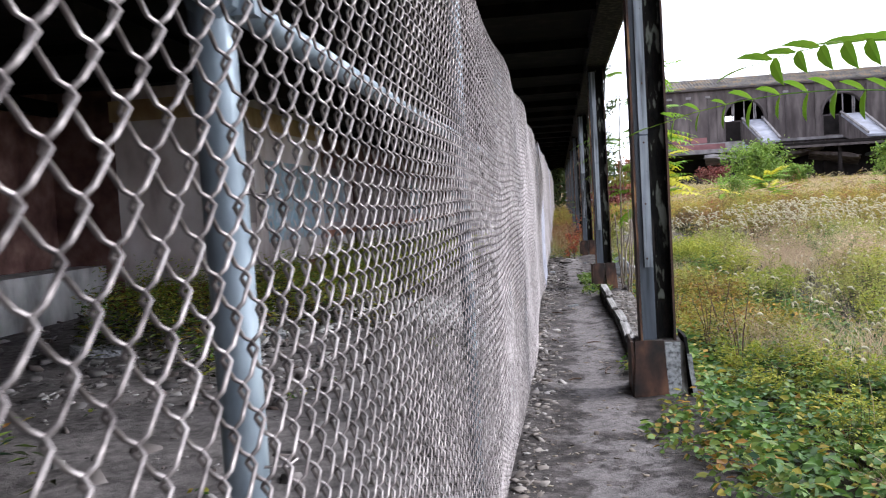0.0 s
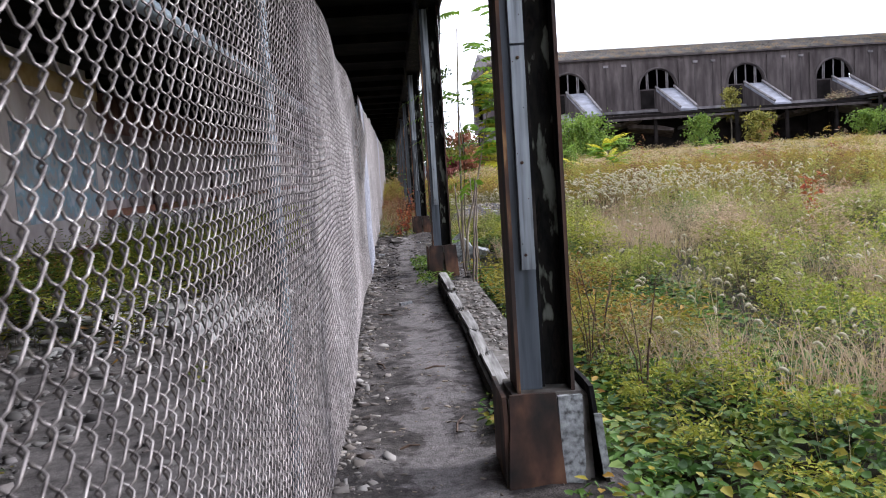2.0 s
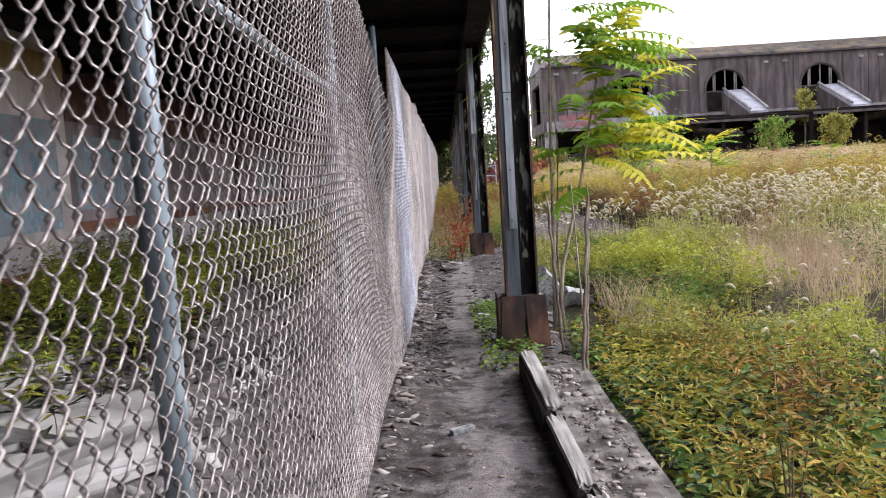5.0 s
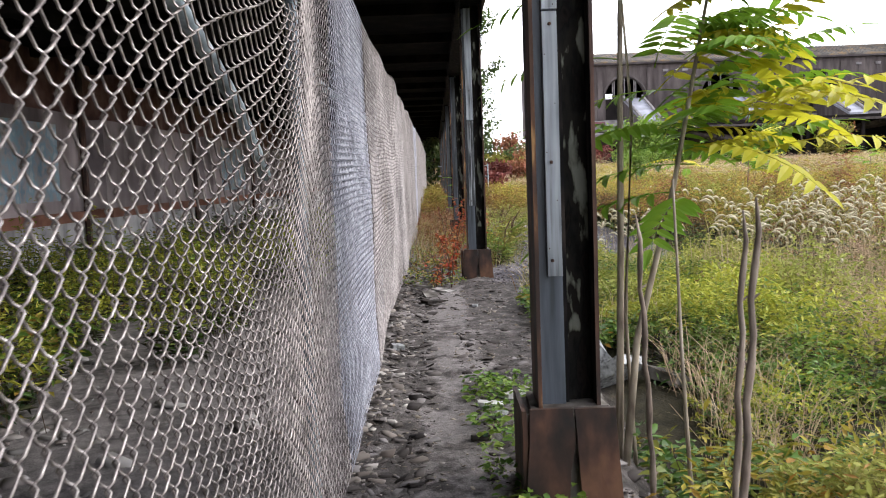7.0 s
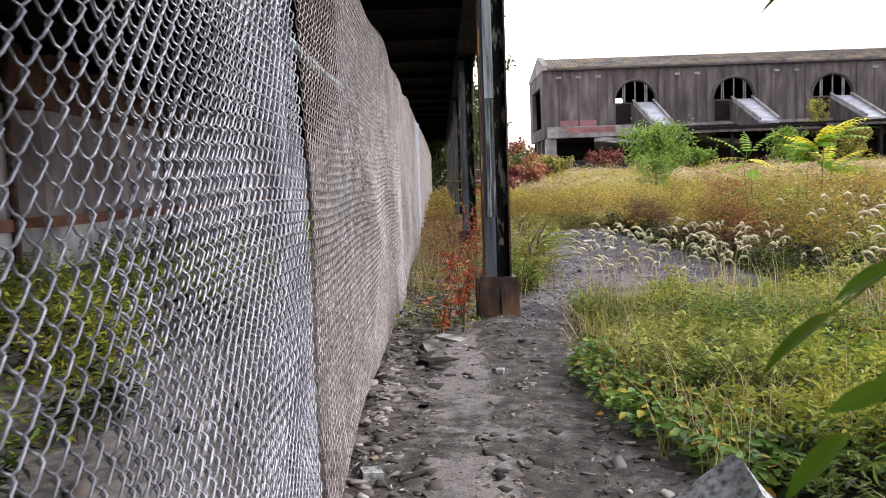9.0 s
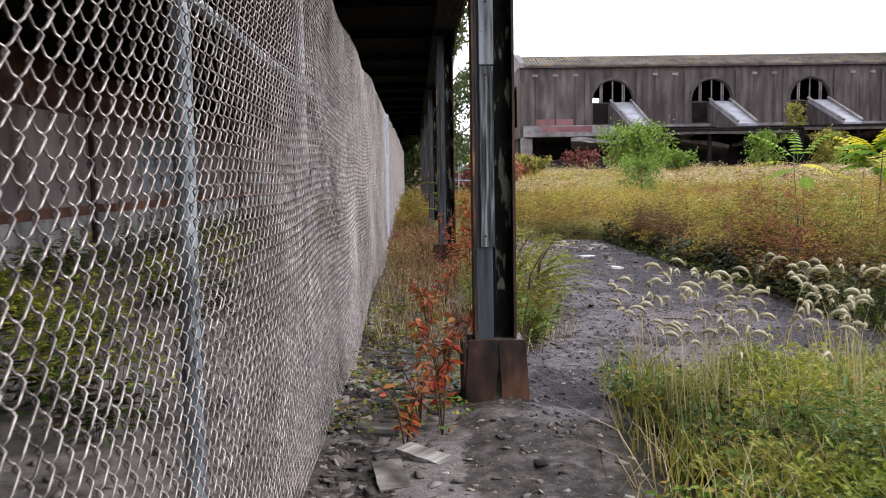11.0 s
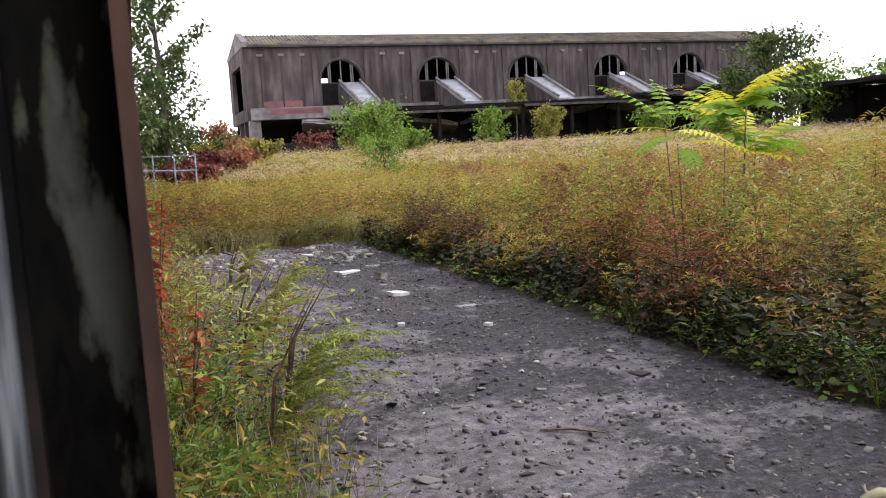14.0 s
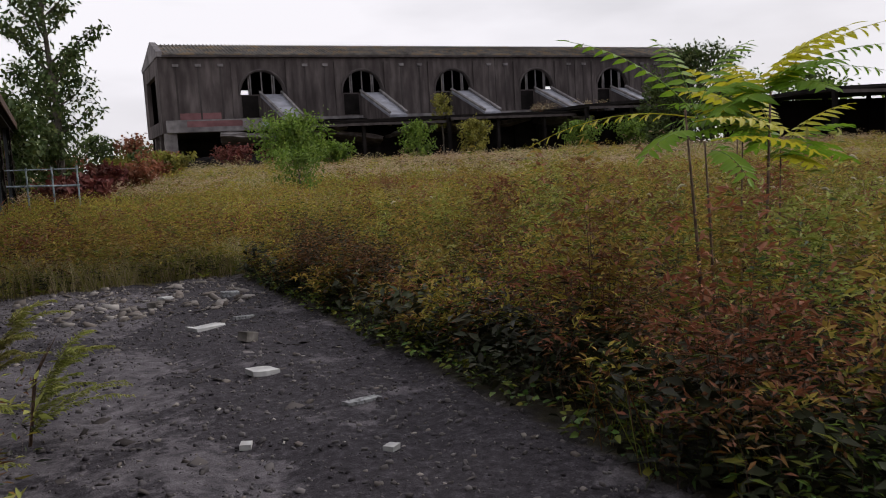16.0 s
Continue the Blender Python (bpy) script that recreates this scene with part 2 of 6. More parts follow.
    tan=leafmat("tan_dry_grass", [(0.36, 0.28, 0.15), (0.52, 0.42, 0.25), (0.62, 0.52, 0.34), (0.3, 0.26, 0.1)], 0.3, 0.8, 0.75),
    pinktan=leafmat("pinkish_dry_grass", [(0.44, 0.3, 0.21), (0.58, 0.43, 0.31), (0.48, 0.38, 0.22)], 0.3, 0.8, 0.8),
    grass=leafmat("yellow_green_grass", [(0.16, 0.21, 0.035), (0.32, 0.34, 0.07), (0.44, 0.4, 0.11), (0.22, 0.26, 0.05)], 0.35),
    foxtail=leafmat("pale_foxtail_head", [(0.5, 0.46, 0.32), (0.62, 0.58, 0.44), (0.56, 0.5, 0.36)], 0.35, 0.8, 0.9),
    feather=leafmat("feathery_yellow_green_leaf", [(0.25, 0.31, 0.06), (0.38, 0.4, 0.1), (0.34, 0.29, 0.1)], 0.3, 0.8, 0.85),
    # deep shade low in the weeds, put into a near-black leaf colour
    under=leafmat("painted_shade_undergrowth_leaf", [(0.01, 0.014, 0.006), (0.03, 0.03, 0.012), (0.035, 0.05, 0.016), (0.05, 0.03, 0.014)], 0.1),
    lush=leafmat("bright_yellow_green_goldenrod", [(0.2, 0.28, 0.03), (0.34, 0.38, 0.05), (0.46, 0.44, 0.06), (0.14, 0.22, 0.03)], 0.35, 0.6, 0.7),
    red=leafmat("red_sumac_leaf", [(0.35, 0.04, 0.03), (0.45, 0.07, 0.04), (0.4, 0.16, 0.04), (0.25, 0.05, 0.03), (0.3, 0.25, 0.05)], 0.35, 0.5, 0.8),
    rustleaf=leafmat("rusty_red_weed_leaf", [(0.24, 0.075, 0.04), (0.33, 0.12, 0.06), (0.2, 0.09, 0.045), (0.22, 0.17, 0.05)], 0.3),
    tree=leafmat("dark_green_tree_leaf", [(0.03, 0.06, 0.015), (0.06, 0.1, 0.025), (0.1, 0.14, 0.04), (0.15, 0.17, 0.05)], 0.25),
    bush=leafmat("bright_green_bush_leaf", [(0.09, 0.17, 0.025), (0.16, 0.26, 0.035), (0.25, 0.34, 0.06)], 0.3),
    bushy=leafmat("yellow_bush_leaf", [(0.2, 0.2, 0.04), (0.3, 0.27, 0.05), (0.16, 0.2, 0.04)], 0.3),
)


# ---- mesh helpers ----
def part(name, bm, material, parent=None, label="", smooth=False):
    me = bpy.data.meshes.new(name)
    bm.to_mesh(me)
    bm.free()
    if smooth:
        me.polygons.foreach_set("use_smooth", [True] * len(me.polygons))
    for m in material if isinstance(material, (list, tuple)) else [material]:
        me.materials.append(m)
    ob = new(name, me)
    ob.parent = parent
    return tagged(ob, label)


def box(x0, x1, y0, y1, z0, z1, bm=None, bevel=0.0):
    own = bmesh.new()
    bmesh.ops.create_cube(own, size=1, matrix=Matrix.Translation(((x0 + x1) / 2, (y0 + y1) / 2, (z0 + z1) / 2)) @ Matrix.Diagonal((x1 - x0, y1 - y0, z1 - z0, 1)))
    if bevel:
        bmesh.ops.bevel(own, geom=own.edges[:], offset=bevel, segments=1, affect="EDGES")
    if bm is None:
        return own
    me = bpy.data.meshes.new("t")
    own.to_mesh(me)
    own.free()
    bm.from_mesh(me)
    bpy.data.meshes.remove(me)
    return bm


def rough_box(x0, x1, y0, y1, z0, z1, amount=0.01, cuts=3, bevel=0.01, seed=0):
    bm = box(x0, x1, y0, y1, z0, z1)
    bmesh.ops.subdivide_edges(bm, edges=bm.edges[:], cuts=cuts, use_grid_fill=True)
    for v in bm.verts:
        v.co += noise.noise_vector(v.co * 9 + Vector((seed, 0, 0))) * amount
    return bm


def tube(points, radii, sides=8, bm=None, cap=True):
    """A tapering tube along points."""
    bm = bm or bmesh.new()
    rings = []
    for i, p in enumerate(points):
        p = Vector(p)
        a, b = Vector(points[max(0, i - 1)]), Vector(points[min(len(points) - 1, i + 1)])
        q = (b - a).to_track_quat("Z", "Y")
        r = radii[i] if isinstance(radii, (list, tuple)) else radii
        rings.append([bm.verts.new(p + q @ Vector((r * math.cos(2 * math.pi * k / sides), r * math.sin(2 * math.pi * k / sides), 0))) for k in range(sides)])
    for u, v in zip(rings, rings[1:]):
        for k in range(sides):
            bm.faces.new((u[k], u[(k + 1) % sides], v[(k + 1) % sides], v[k]))
    if cap:
        bm.faces.new(rings[0][::-1])
        bm.faces.new(rings[-1])
    return bm


def thing(name, label, category, at=(0, 0, 0), group=""):
    e = new(name)
    e.location = at
    return tagged(e, label, category, group)


rng = np.random.default_rng(7)


class Bag:
    """Gathers many small polygons for one mesh."""

    def __init__(self):
        self.v, self.f, self.m, self.n, self.mats = [], [], [], 0, []

    def slot(self, m):
        if m not in self.mats:
            self.mats.append(m)
        return self.mats.index(m)

    def add(self, verts, quads, m):
        """verts (N, k, 3); quads: list of index rows within k (3 or 4 long)."""
        n, k = verts.shape[:2]
        base = self.n + np.arange(n)[:, None] * k
        self.v.append(verts.reshape(-1, 3))
        s = self.slot(m)
        for q in quads:
            self.f.append((base + np.array(q)[None, :], s))
        self.n += n * k

    def mesh(self, name, smooth=False):
        me = bpy.data.meshes.new(name)
        v = np.concatenate(self.v).astype(np.float32)
        loops = np.concatenate([f.ravel() for f, _ in self.f]).astype(np.int32)
        sizes = np.concatenate([np.full(len(f), f.shape[1], np.int32) for f, _ in self.f])
        ms = np.concatenate([np.full(len(f), s, np.int32) for f, s in self.f])
        me.vertices.add(len(v))
        me.vertices.foreach_set("co", v.ravel())
        me.loops.add(len(loops))
        me.loops.foreach_set("vertex_index", loops)
        me.polygons.add(len(sizes))
        me.polygons.foreach_set("loop_start", np.concatenate([[0], np.cumsum(sizes)[:-1]]).astype(np.int32))
        me.polygons.foreach_set("material_index", ms)
        if smooth:
            me.polygons.foreach_set("use_smooth", np.ones(len(sizes), bool))
        for m in self.mats:
            me.materials.append(m)
        me.update(calc_edges=True)
        return me


def unit(a):
    return a / np.maximum(np.linalg.norm(a, axis=-1, keepdims=True), 1e-9)


def leaves(bag, p, d, length, width, m, broad=False):
    """Folded leaves at points p, pointing along d."""
    n = len(p)
    if not n:
        return
    d = unit(d)
    up = unit(rng.normal(size=(n, 3)) * 0.5 + np.array([0, 0, 1.0]))
    s = unit(np.cross(d, up))
    nn = np.cross(s, d)
    L, W = np.broadcast_to(length, (n,))[:, None], np.broadcast_to(width, (n,))[:, None]
    if broad:
        v = np.stack([p, p + d * L * 0.35 + s * W * 0.5 + nn * W * 0.12, p + d * L * 0.75 + s * W * 0.33 + nn * W * 0.05 - nn * L * 0.04,
                      p + d * L - nn * L * 0.16, p + d * L * 0.75 - s * W * 0.33 + nn * W * 0.05 - nn * L * 0.04, p + d * L * 0.35 - s * W * 0.5 + nn * W * 0.12], 1)
        bag.add(v, [(0, 1, 2, 3), (0, 3, 4, 5)], m)
    else:
        v = np.stack([p, p + d * L * 0.45 + s * W * 0.5 + nn * W * 0.15, p + d * L - nn * L * 0.12, p + d * L * 0.45 - s * W * 0.5 + nn * W * 0.15], 1)
        bag.add(v, [(0, 1, 2), (0, 2, 3)], m)


def blades(bag, p, h, lean, w, m):
    """Grass blades: base p, height h, lean (N, 2) at the tip."""
    n = len(p)
    a = rng.uniform(0, 2 * np.pi, n)
    s = np.stack([np.cos(a), np.sin(a), np.zeros(n)], 1)
    h, w = np.broadcast_to(h, (n,))[:, None], np.broadcast_to(w, (n,))[:, None]
    ln = np.concatenate([lean, np.zeros((n, 1))], 1)
    z = np.array([[0, 0, 1.0]])
    mid, tip = p + z * h * 0.6 + ln * 0.32, p + z * h * 0.95 + ln
    v = np.stack([p - s * w / 2, p + s * w / 2, mid + s * w * 0.4, mid - s * w * 0.4, tip], 1)
    bag.add(v, [(0, 1, 2, 3), (3, 2, 4)], m)


def ahead(y):
    """The plan's bays are 7.956 m long from the first column on."""
    y = np.asarray(y, float)
    return np.where(y > 7.06, 7.06 + (y - 7.06) * 1.114, y)


def back(y):
    y = np.asarray(y, float)
    return np.where(y > 7.06, 7.06 + (y - 7.06) / 1.114, y)


def scatter(n, x0, x1, y0, y1, keep=None):
    p = np.stack([rng.uniform(x0, x1, n), rng.uniform(y0, y1, n)], 1)
    if keep is not None:
        p = p[keep(p[:, 0], p[:, 1])]
    p[:, 1] = ahead(p[:, 1])
    return np.concatenate([p, ground_z(p[:, 0], p[:, 1])[:, None]], 1)


def smooth_step(a, b, x):
    t = np.clip((x - a) / (b - a), 0, 1)
    return t * t * (3 - 2 * t)


def ground_z(x, y):
    x, y = np.asarray(x, float), back(y)
    z = 1.9 * smooth_step(38, 130, y)
    drop = smooth_step(0.98, 1.3, x + 0.05 * np.sin(y * 5)) * (1 - smooth_step(14.5, 17, y)) * (1 - smooth_step(5, 40, x) * 0.5) * 0.3
    bumps = 0.05 * np.sin(x * 1.3 + 0.7 * y) * np.sin(y * 0.9 - x * 0.4) * (smooth_step(4.6, 6.5, x) + smooth_step(1.5, 2.5, x) * (1 - smooth_step(17, 20, y)))
    lane = 0.018 * np.sin(x * 7.1) * np.sin(y * 2.3) + 0.01 * np.sin(x * 17 + y * 3) * np.sin(y * 11)
    pile = 0.05 * np.exp(-((x + 0.3) / 0.15) ** 2) * (0.6 + 0.4 * np.sin(y * 2.1)) + 0.06 * np.exp(-(((x - 0.9) / 0.5) ** 2 + ((y - 20.9) / 0.6) ** 2))
    return z - drop + bumps + lane + pile


# ---- ground ----
def axis(dense0, dense1, step, far0, far1):
    out = list(np.arange(dense0, dense1, step))
    s, v = step, dense1
    while v < far1:
        out.append(v)
        s *= 1.22
        v += s
    s, v = step * 1.22, dense0 - step * 1.22
    while v > far0:
        out.insert(0, v)
        s *= 1.22
        v -= s
    return np.array([far0] + out + [far1])


def make_ground():
    gx, gy = axis(-1.2, 5.2, 0.1, -3000, 3000), axis(-1, 39, 0.12, -3000, 3000)
    X, Y = np.meshgrid(gx, gy)
    Z = ground_z(X, Y)
    nx, ny = len(gx), len(gy)
    v = np.stack([X, Y, Z], -1).reshape(-1, 3)
    i = (np.arange(ny - 1)[:, None] * nx + np.arange(nx - 1)[None, :]).ravel()
    bag = Bag()
    bag.v, bag.n = [v], len(v)
    bag.f = [(np.stack([i, i + 1, i + nx + 1, i + nx], 1), 0)]
    bag.mats = [ground_mat()]
    return tagged(new("ground", bag.mesh("ground", True)), kind="structure", label="trodden dirt, broken concrete, gravelly asphalt and weedy soil")


def ground_mat():
    m = bpy.data.materials.new("dirt_concrete_asphalt")
    m.use_nodes = True
    n, l = m.node_tree.nodes, m.node_tree.links
    b = n["Principled BSDF"]
    b.inputs["Roughness"].default_value = 0.92
    b.inputs["Specular IOR Level"].default_value = 0.25
    co, sep = n.new("ShaderNodeTexCoord"), n.new("ShaderNodeSeparateXYZ")
    l.new(co.outputs["Object"], sep.inputs[0])

    def nz(scale, detail=6, rough=0.6):
        t = n.new("ShaderNodeTexNoise")
        t.inputs["Scale"].default_value, t.inputs["Detail"].default_value, t.inputs["Roughness"].default_value = scale, detail, rough
        l.new(co.outputs["Object"], t.inputs["Vector"])
        return t.outputs["Fac"]

    def ramp(fac, stops):
        r = n.new("ShaderNodeValToRGB")
        for k, (p, c) in enumerate(stops):
            e = r.color_ramp.elements[k] if k < 2 else r.color_ramp.elements.new(p)
            e.position, e.color = p, (*c, 1) if isinstance(c, tuple) else (c, c, c, 1)
        l.new(fac, r.inputs[0])
        return r.outputs[0]

    def calc(op, a, b_, c=None):
        t = n.new("ShaderNodeMath")
        t.operation = op
        for k, v in enumerate((a, b_, c)):
            if v is None:
                continue
            if isinstance(v, (int, float)):
                t.inputs[k].default_value = v
            else:
                l.new(v, t.inputs[k])
        return t.outputs[0]

    def mix(f, a, c):
        t = n.new("ShaderNodeMixRGB")
        l.new(f, t.inputs[0])
        l.new(a, t.inputs[1])
        l.new(c, t.inputs[2])
        return t.outputs[0]

    def band(v, a, b_, wob=0.15):
        """1 where v lies between a and b_, with an uneven edge."""
        w = calc("MULTIPLY_ADD", nz(3.0), wob * 4, -wob * 2)
        u = calc("ADD", v, w)
        lo, hi = n.new("ShaderNodeMapRange"), n.new("ShaderNodeMapRange")
        for r, p, q in ((lo, a - 0.06, a + 0.06), (hi, b_ + 0.06, b_ - 0.06)):
            r.inputs[1].default_value, r.inputs[2].default_value = min(p, q), max(p, q)
            if p > q:
                r.inputs[3].default_value, r.inputs[4].default_value = 1, 0
            l.new(u, r.inputs[0])
        return calc("MULTIPLY", lo.outputs[0], hi.outputs[0])

    x, y = sep.outputs["X"], sep.outputs["Y"]
    fine, mid, large = nz(45, 8, 0.7), nz(8, 8, 0.65), nz(1.1, 5)
    dirt = ramp(mid, [(0.34, (0.022, 0.019, 0.018)), (0.5, (0.06, 0.052, 0.049)), (0.66, (0.13, 0.115, 0.11))])
    bare = ramp(nz(14, 8, 0.7), [(0.3, (0.1, 0.09, 0.088)), (0.7, (0.27, 0.245, 0.242))])
    asph = ramp(nz(16, 10, 0.75), [(0.34, (0.012, 0.01, 0.012)), (0.52, (0.04, 0.035, 0.042)), (0.68, (0.1, 0.088, 0.102))])
    wash = ramp(mid, [(0.35, (0.055, 0.05, 0.056)), (0.65, (0.19, 0.172, 0.188))])
    soil = ramp(mid, [(0.3, (0.015, 0.013, 0.008)), (0.6, (0.04, 0.034, 0.018)), (0.75, (0.09, 0.07, 0.035))])
    far = ramp(nz(0.12, 8, 0.7), [(0.35, (0.09, 0.085, 0.025)), (0.52, (0.17, 0.14, 0.06)), (0.68, (0.34, 0.26, 0.16))])
    soil = mix(calc("MULTIPLY", band(y, 37, 5000, 1.0), 0.9), soil, far)
    worn = calc("ADD", calc("ADD", nz(0.75, 7, 0.7), calc("MULTIPLY", fine, 0.1)), calc("MULTIPLY", band(x, 0.5, 2.9, 0.5), 0.1))
    asph = mix(ramp(worn, [(0.595, 0.0), (0.635, 0.85)]), asph, wash)
    patches = ramp(calc("ADD", nz(2.1, 7, 0.7), calc("MULTIPLY", band(x, 0.05, 0.48, 0.15), 0.13)), [(0.55, 0.0), (0.63, 0.9)])
    lane = mix(patches, dirt, bare)
    west = ramp(calc("ADD", calc("MULTIPLY", mid, 0.6), calc("MULTIPLY", large, 0.4)), [(0.38, (0.06, 0.054, 0.053)), (0.6, (0.25, 0.228, 0.225))])
    lane = mix(band(x, -60, -0.5, 0.1), lane, west)
    base = mix(band(x, -60, 1.3, 0.1), soil, lane)
    pav = calc("MULTIPLY", band(x, 0.9, 4.45, 0.12), band(y, 22.4, 37.0, 0.3))
    base = mix(pav, base, asph)
    sp = ramp(nz(120, 3, 0.5), [(0.3, 0.5), (0.5, 1.0), (0.72, 1.5)])
    mul = n.new("ShaderNodeMixRGB")
    mul.blend_type = "MULTIPLY"
    mul.inputs[0].default_value = 0.8
    l.new(base, mul.inputs[1])
    l.new(sp, mul.inputs[2])
    l.new(mul.outputs[0], b.inputs["Base Color"])
    bp = n.new("ShaderNodeBump")
    bp.inputs["Strength"].default_value, bp.inputs["Distance"].default_value = 0.8, 0.02
    l.new(calc("ADD", mid, calc("MULTIPLY", fine, 0.6)), bp.inputs["Height"])
    l.new(bp.outputs[0], b.inputs["Normal"])
    return m


make_ground()

# ---- chain-link fence ----
FX = -0.335
POSTS = [-3.9, -1.3, 1.32, 3.9, 6.65, 9.4, 11.95, 15.0, 17.7, 19.8, 22.35, 25.1, 28.0] + [30.7 + 2.7 * k for k in range(15)]


def fence_top(y):
    y = np.asarray(y, float)
    return 2.5 + 0.013 * np.clip(y - 10, 0, 40) + 0.025 * np.sin(y * 0.9) + 0.02 * np.sin(y * 2.3) - 0.62 * np.exp(-((y - 13.75) / 0.75) ** 2)


def fabric(y0, y1, fine, m, dx=0.0, seed=0):
    """Woven spiral wires between two posts."""
    w, pitch, r = 0.0355, 0.071, 0.0027 if fine else 0.0029
    n = max(1, round((y1 - y0) / w))
    w = (y1 - y0) / n
    rows = 35
    if fine:
        fy, fx, fz = (np.array(a, float) for a in ([0, 0.14, 0.86, 1, 0.86, 0.14], [0, 1, 1, 0, -1, -1], [0, 0.09, 0.41, 0.5, 0.59, 0.91]))
    else:
        fy, fx, fz = np.array([0, 1.0]), np.array([0, 0.0]), np.array([0, 0.5])
    k = np.arange(rows)
    z = ((k[:, None] + fz[None, :]) * pitch).ravel()
    yy, xx = np.tile(fy, rows), np.tile(fx, rows)
    i = np.arange(n)
    Y = y0 + (i[:, None] + yy[None, :]) * w
    Z = z[None, :] + (i[:, None] % 2) * pitch / 2 + 0.02
    Z = Z * (fence_top(Y) / (rows * pitch + 0.02))
    X = FX + dx + xx[None, :] * 0.0065 + 0.012 * np.sin(Y * 1.9) * np.sin(Z * 1.7) + 0.004 * np.sin(Z * 5.1 + Y * 2.2)
    X = X + 0.03 * (1 - smooth_step(0.0, 0.5, Z)) * np.sin(Y * 0.8 + 1) + 0.10 * np.exp(-((Y - 13.8) / 0.8) ** 2) * smooth_step(1.0, 2.0, Z)
    P = np.stack([X, Y, Z], -1)
    T = np.empty_like(P)
    T[:, 1:-1] = P[:, 2:] - P[:, :-2]
    T[:, 0], T[:, -1] = P[:, 1] - P[:, 0], P[:, -1] - P[:, -2]
    T = unit(T)
    a = unit(np.cross(T, np.array([1.0, 0, 0])))
    b = np.cross(T, a)
    c = [math.cos(q) for q in (0.5, 0.5 + 2.094, 0.5 + 4.189)], [math.sin(q) for q in (0.5, 0.5 + 2.094, 0.5 + 4.189)]
    R = np.stack([P + r * (c[0][q] * a + c[1][q] * b) for q in range(3)], 2)
    npts = P.shape[1]
    V = R.reshape(n, npts * 3, 3)
    bag = Bag()
    s = np.arange(npts - 1) * 3
    base = (np.arange(n) * npts * 3)[:, None]
    bag.v, bag.n = [V.reshape(-1, 3)], n * npts * 3
    bag.mats = [m]
    for q in range(3):
        u = (q + 1) % 3
        f = np.stack([base + s + q, base + s + u, base + s + 3 + u, base + s + 3 + q], -1).reshape(-1, 4)
        bag.f.append((f, 0))
    return bag.mesh("chain_link_fabric", True)


def fence():
    run = thing("chain_link_fence", "tall rusty galvanised chain-link fence along the platform path", "fence", (FX - 0.09, 0, 0))
    for k, (a, b) in enumerate(zip(POSTS, POSTS[1:])):
        spans = [(a, b, M["wire"], 0.0)]
        if a == 15.0:
            spans = [(a, 15.4, M["wire"], 0.0), (15.4, 17.6, M["wire_new"], 0.0), (15.9, 17.7, M["wire_new"], -0.03)]
        if abs(a - 33.4) < 0.1:
            spans = [(a, b, M["wire_new"], 0.0)]
        if a < 0:
            spans = spans if a > -2 else []
        for y0, y1, m, dx in spans:
            ob = new("fabric", fabric(y0, y1, y0 < 24, m, dx, k * 1.7))
            ob.parent = run
            ob.location = (-run.location[0], 0, 0)
            tagged(ob, "bluish newer woven wire" if m is M["wire_new"] else "", kind="stuff")
    ox = -run.location[0]
    for k, y in enumerate(POSTS):
        top = 2.75 if y == 15.0 else float(fence_top(y)) + 0.05
        lean = 0.012 * math.sin(k * 2.3)
        bm = tube([(0, y, -0.1), (lean * 0.5, y, top / 2), (lean, y + lean, top), (lean, y + lean, top + 0.02)], [0.029, 0.029, 0.029, 0.018], 12)
        part("post", bm, M["pipe"], run, smooth=True)
    for k, (a, b) in enumerate(zip(POSTS, POSTS[1:])):
        za, zb = (1.86 + 0.008 * min(24, max(0, q - 3)) for q in (a, b))
        if 11 < a < 12:
            pts = [(0.01, a, 1.94), (0.01, a + 0.8, 1.94), (0.01, a + 1.3, 1.88), (0.0, a + 1.65, 1.79), (0.0, a + 1.95, 1.68), (-0.01, a + 2.2, 1.57), (-0.01, a + 2.35, 1.48)]
        else:
            pts = [(0, a, za), (0, (a + b) / 2, (za + zb) / 2 - 0.012), (0, b, zb)]
        part("rail", tube(pts, 0.021, 10), M["pipe"], run, "bent fallen galvanised rail" if 11 < a < 12 else "", smooth=True)
    for k, y in enumerate(POSTS[1:]):
        bm = bmesh.new()
        zc = 1.86 + 0.008 * min(24, max(0, y - 3))
        tube([(0, y - 0.03, zc), (0, y + 0.03, zc)], 0.036, 10, bm)
        box(0.02, 0.05, y - 0.012, y + 0.012, zc - 0.03, zc + 0.03, bm)
        part("rail_clamp", bm, M["pipe"], run)
    for y in POSTS[1:10]:
        for j in range(7):
            z = 0.25 + j * 0.34
            bm = tube([(0.03, y + 0.03, z), (0.055, y + 0.015, z + 0.004), (0.062, y, z), (0.055, y - 0.02, z - 0.004), (0.03, y - 0.032, z)], 0.0018, 4)
            part("wire_tie", bm, M["wire"], run)


fence()


# ---- canopy ----
BAY, COL0 = 7.956, 7.06
# slab and beams carry the canopy's shade in their near-black colour
canopy = tagged(new("ceiling"), "platform canopy roof over the path, painted near-black as shade", kind="structure")
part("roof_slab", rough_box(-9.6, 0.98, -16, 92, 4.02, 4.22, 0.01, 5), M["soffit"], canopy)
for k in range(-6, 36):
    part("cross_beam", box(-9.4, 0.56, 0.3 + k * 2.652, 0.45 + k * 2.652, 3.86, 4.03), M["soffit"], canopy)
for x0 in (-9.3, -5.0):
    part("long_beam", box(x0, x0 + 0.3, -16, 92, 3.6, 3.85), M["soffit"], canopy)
g = box(0.55, 0.87, -16, 92, 3.74, 3.77)
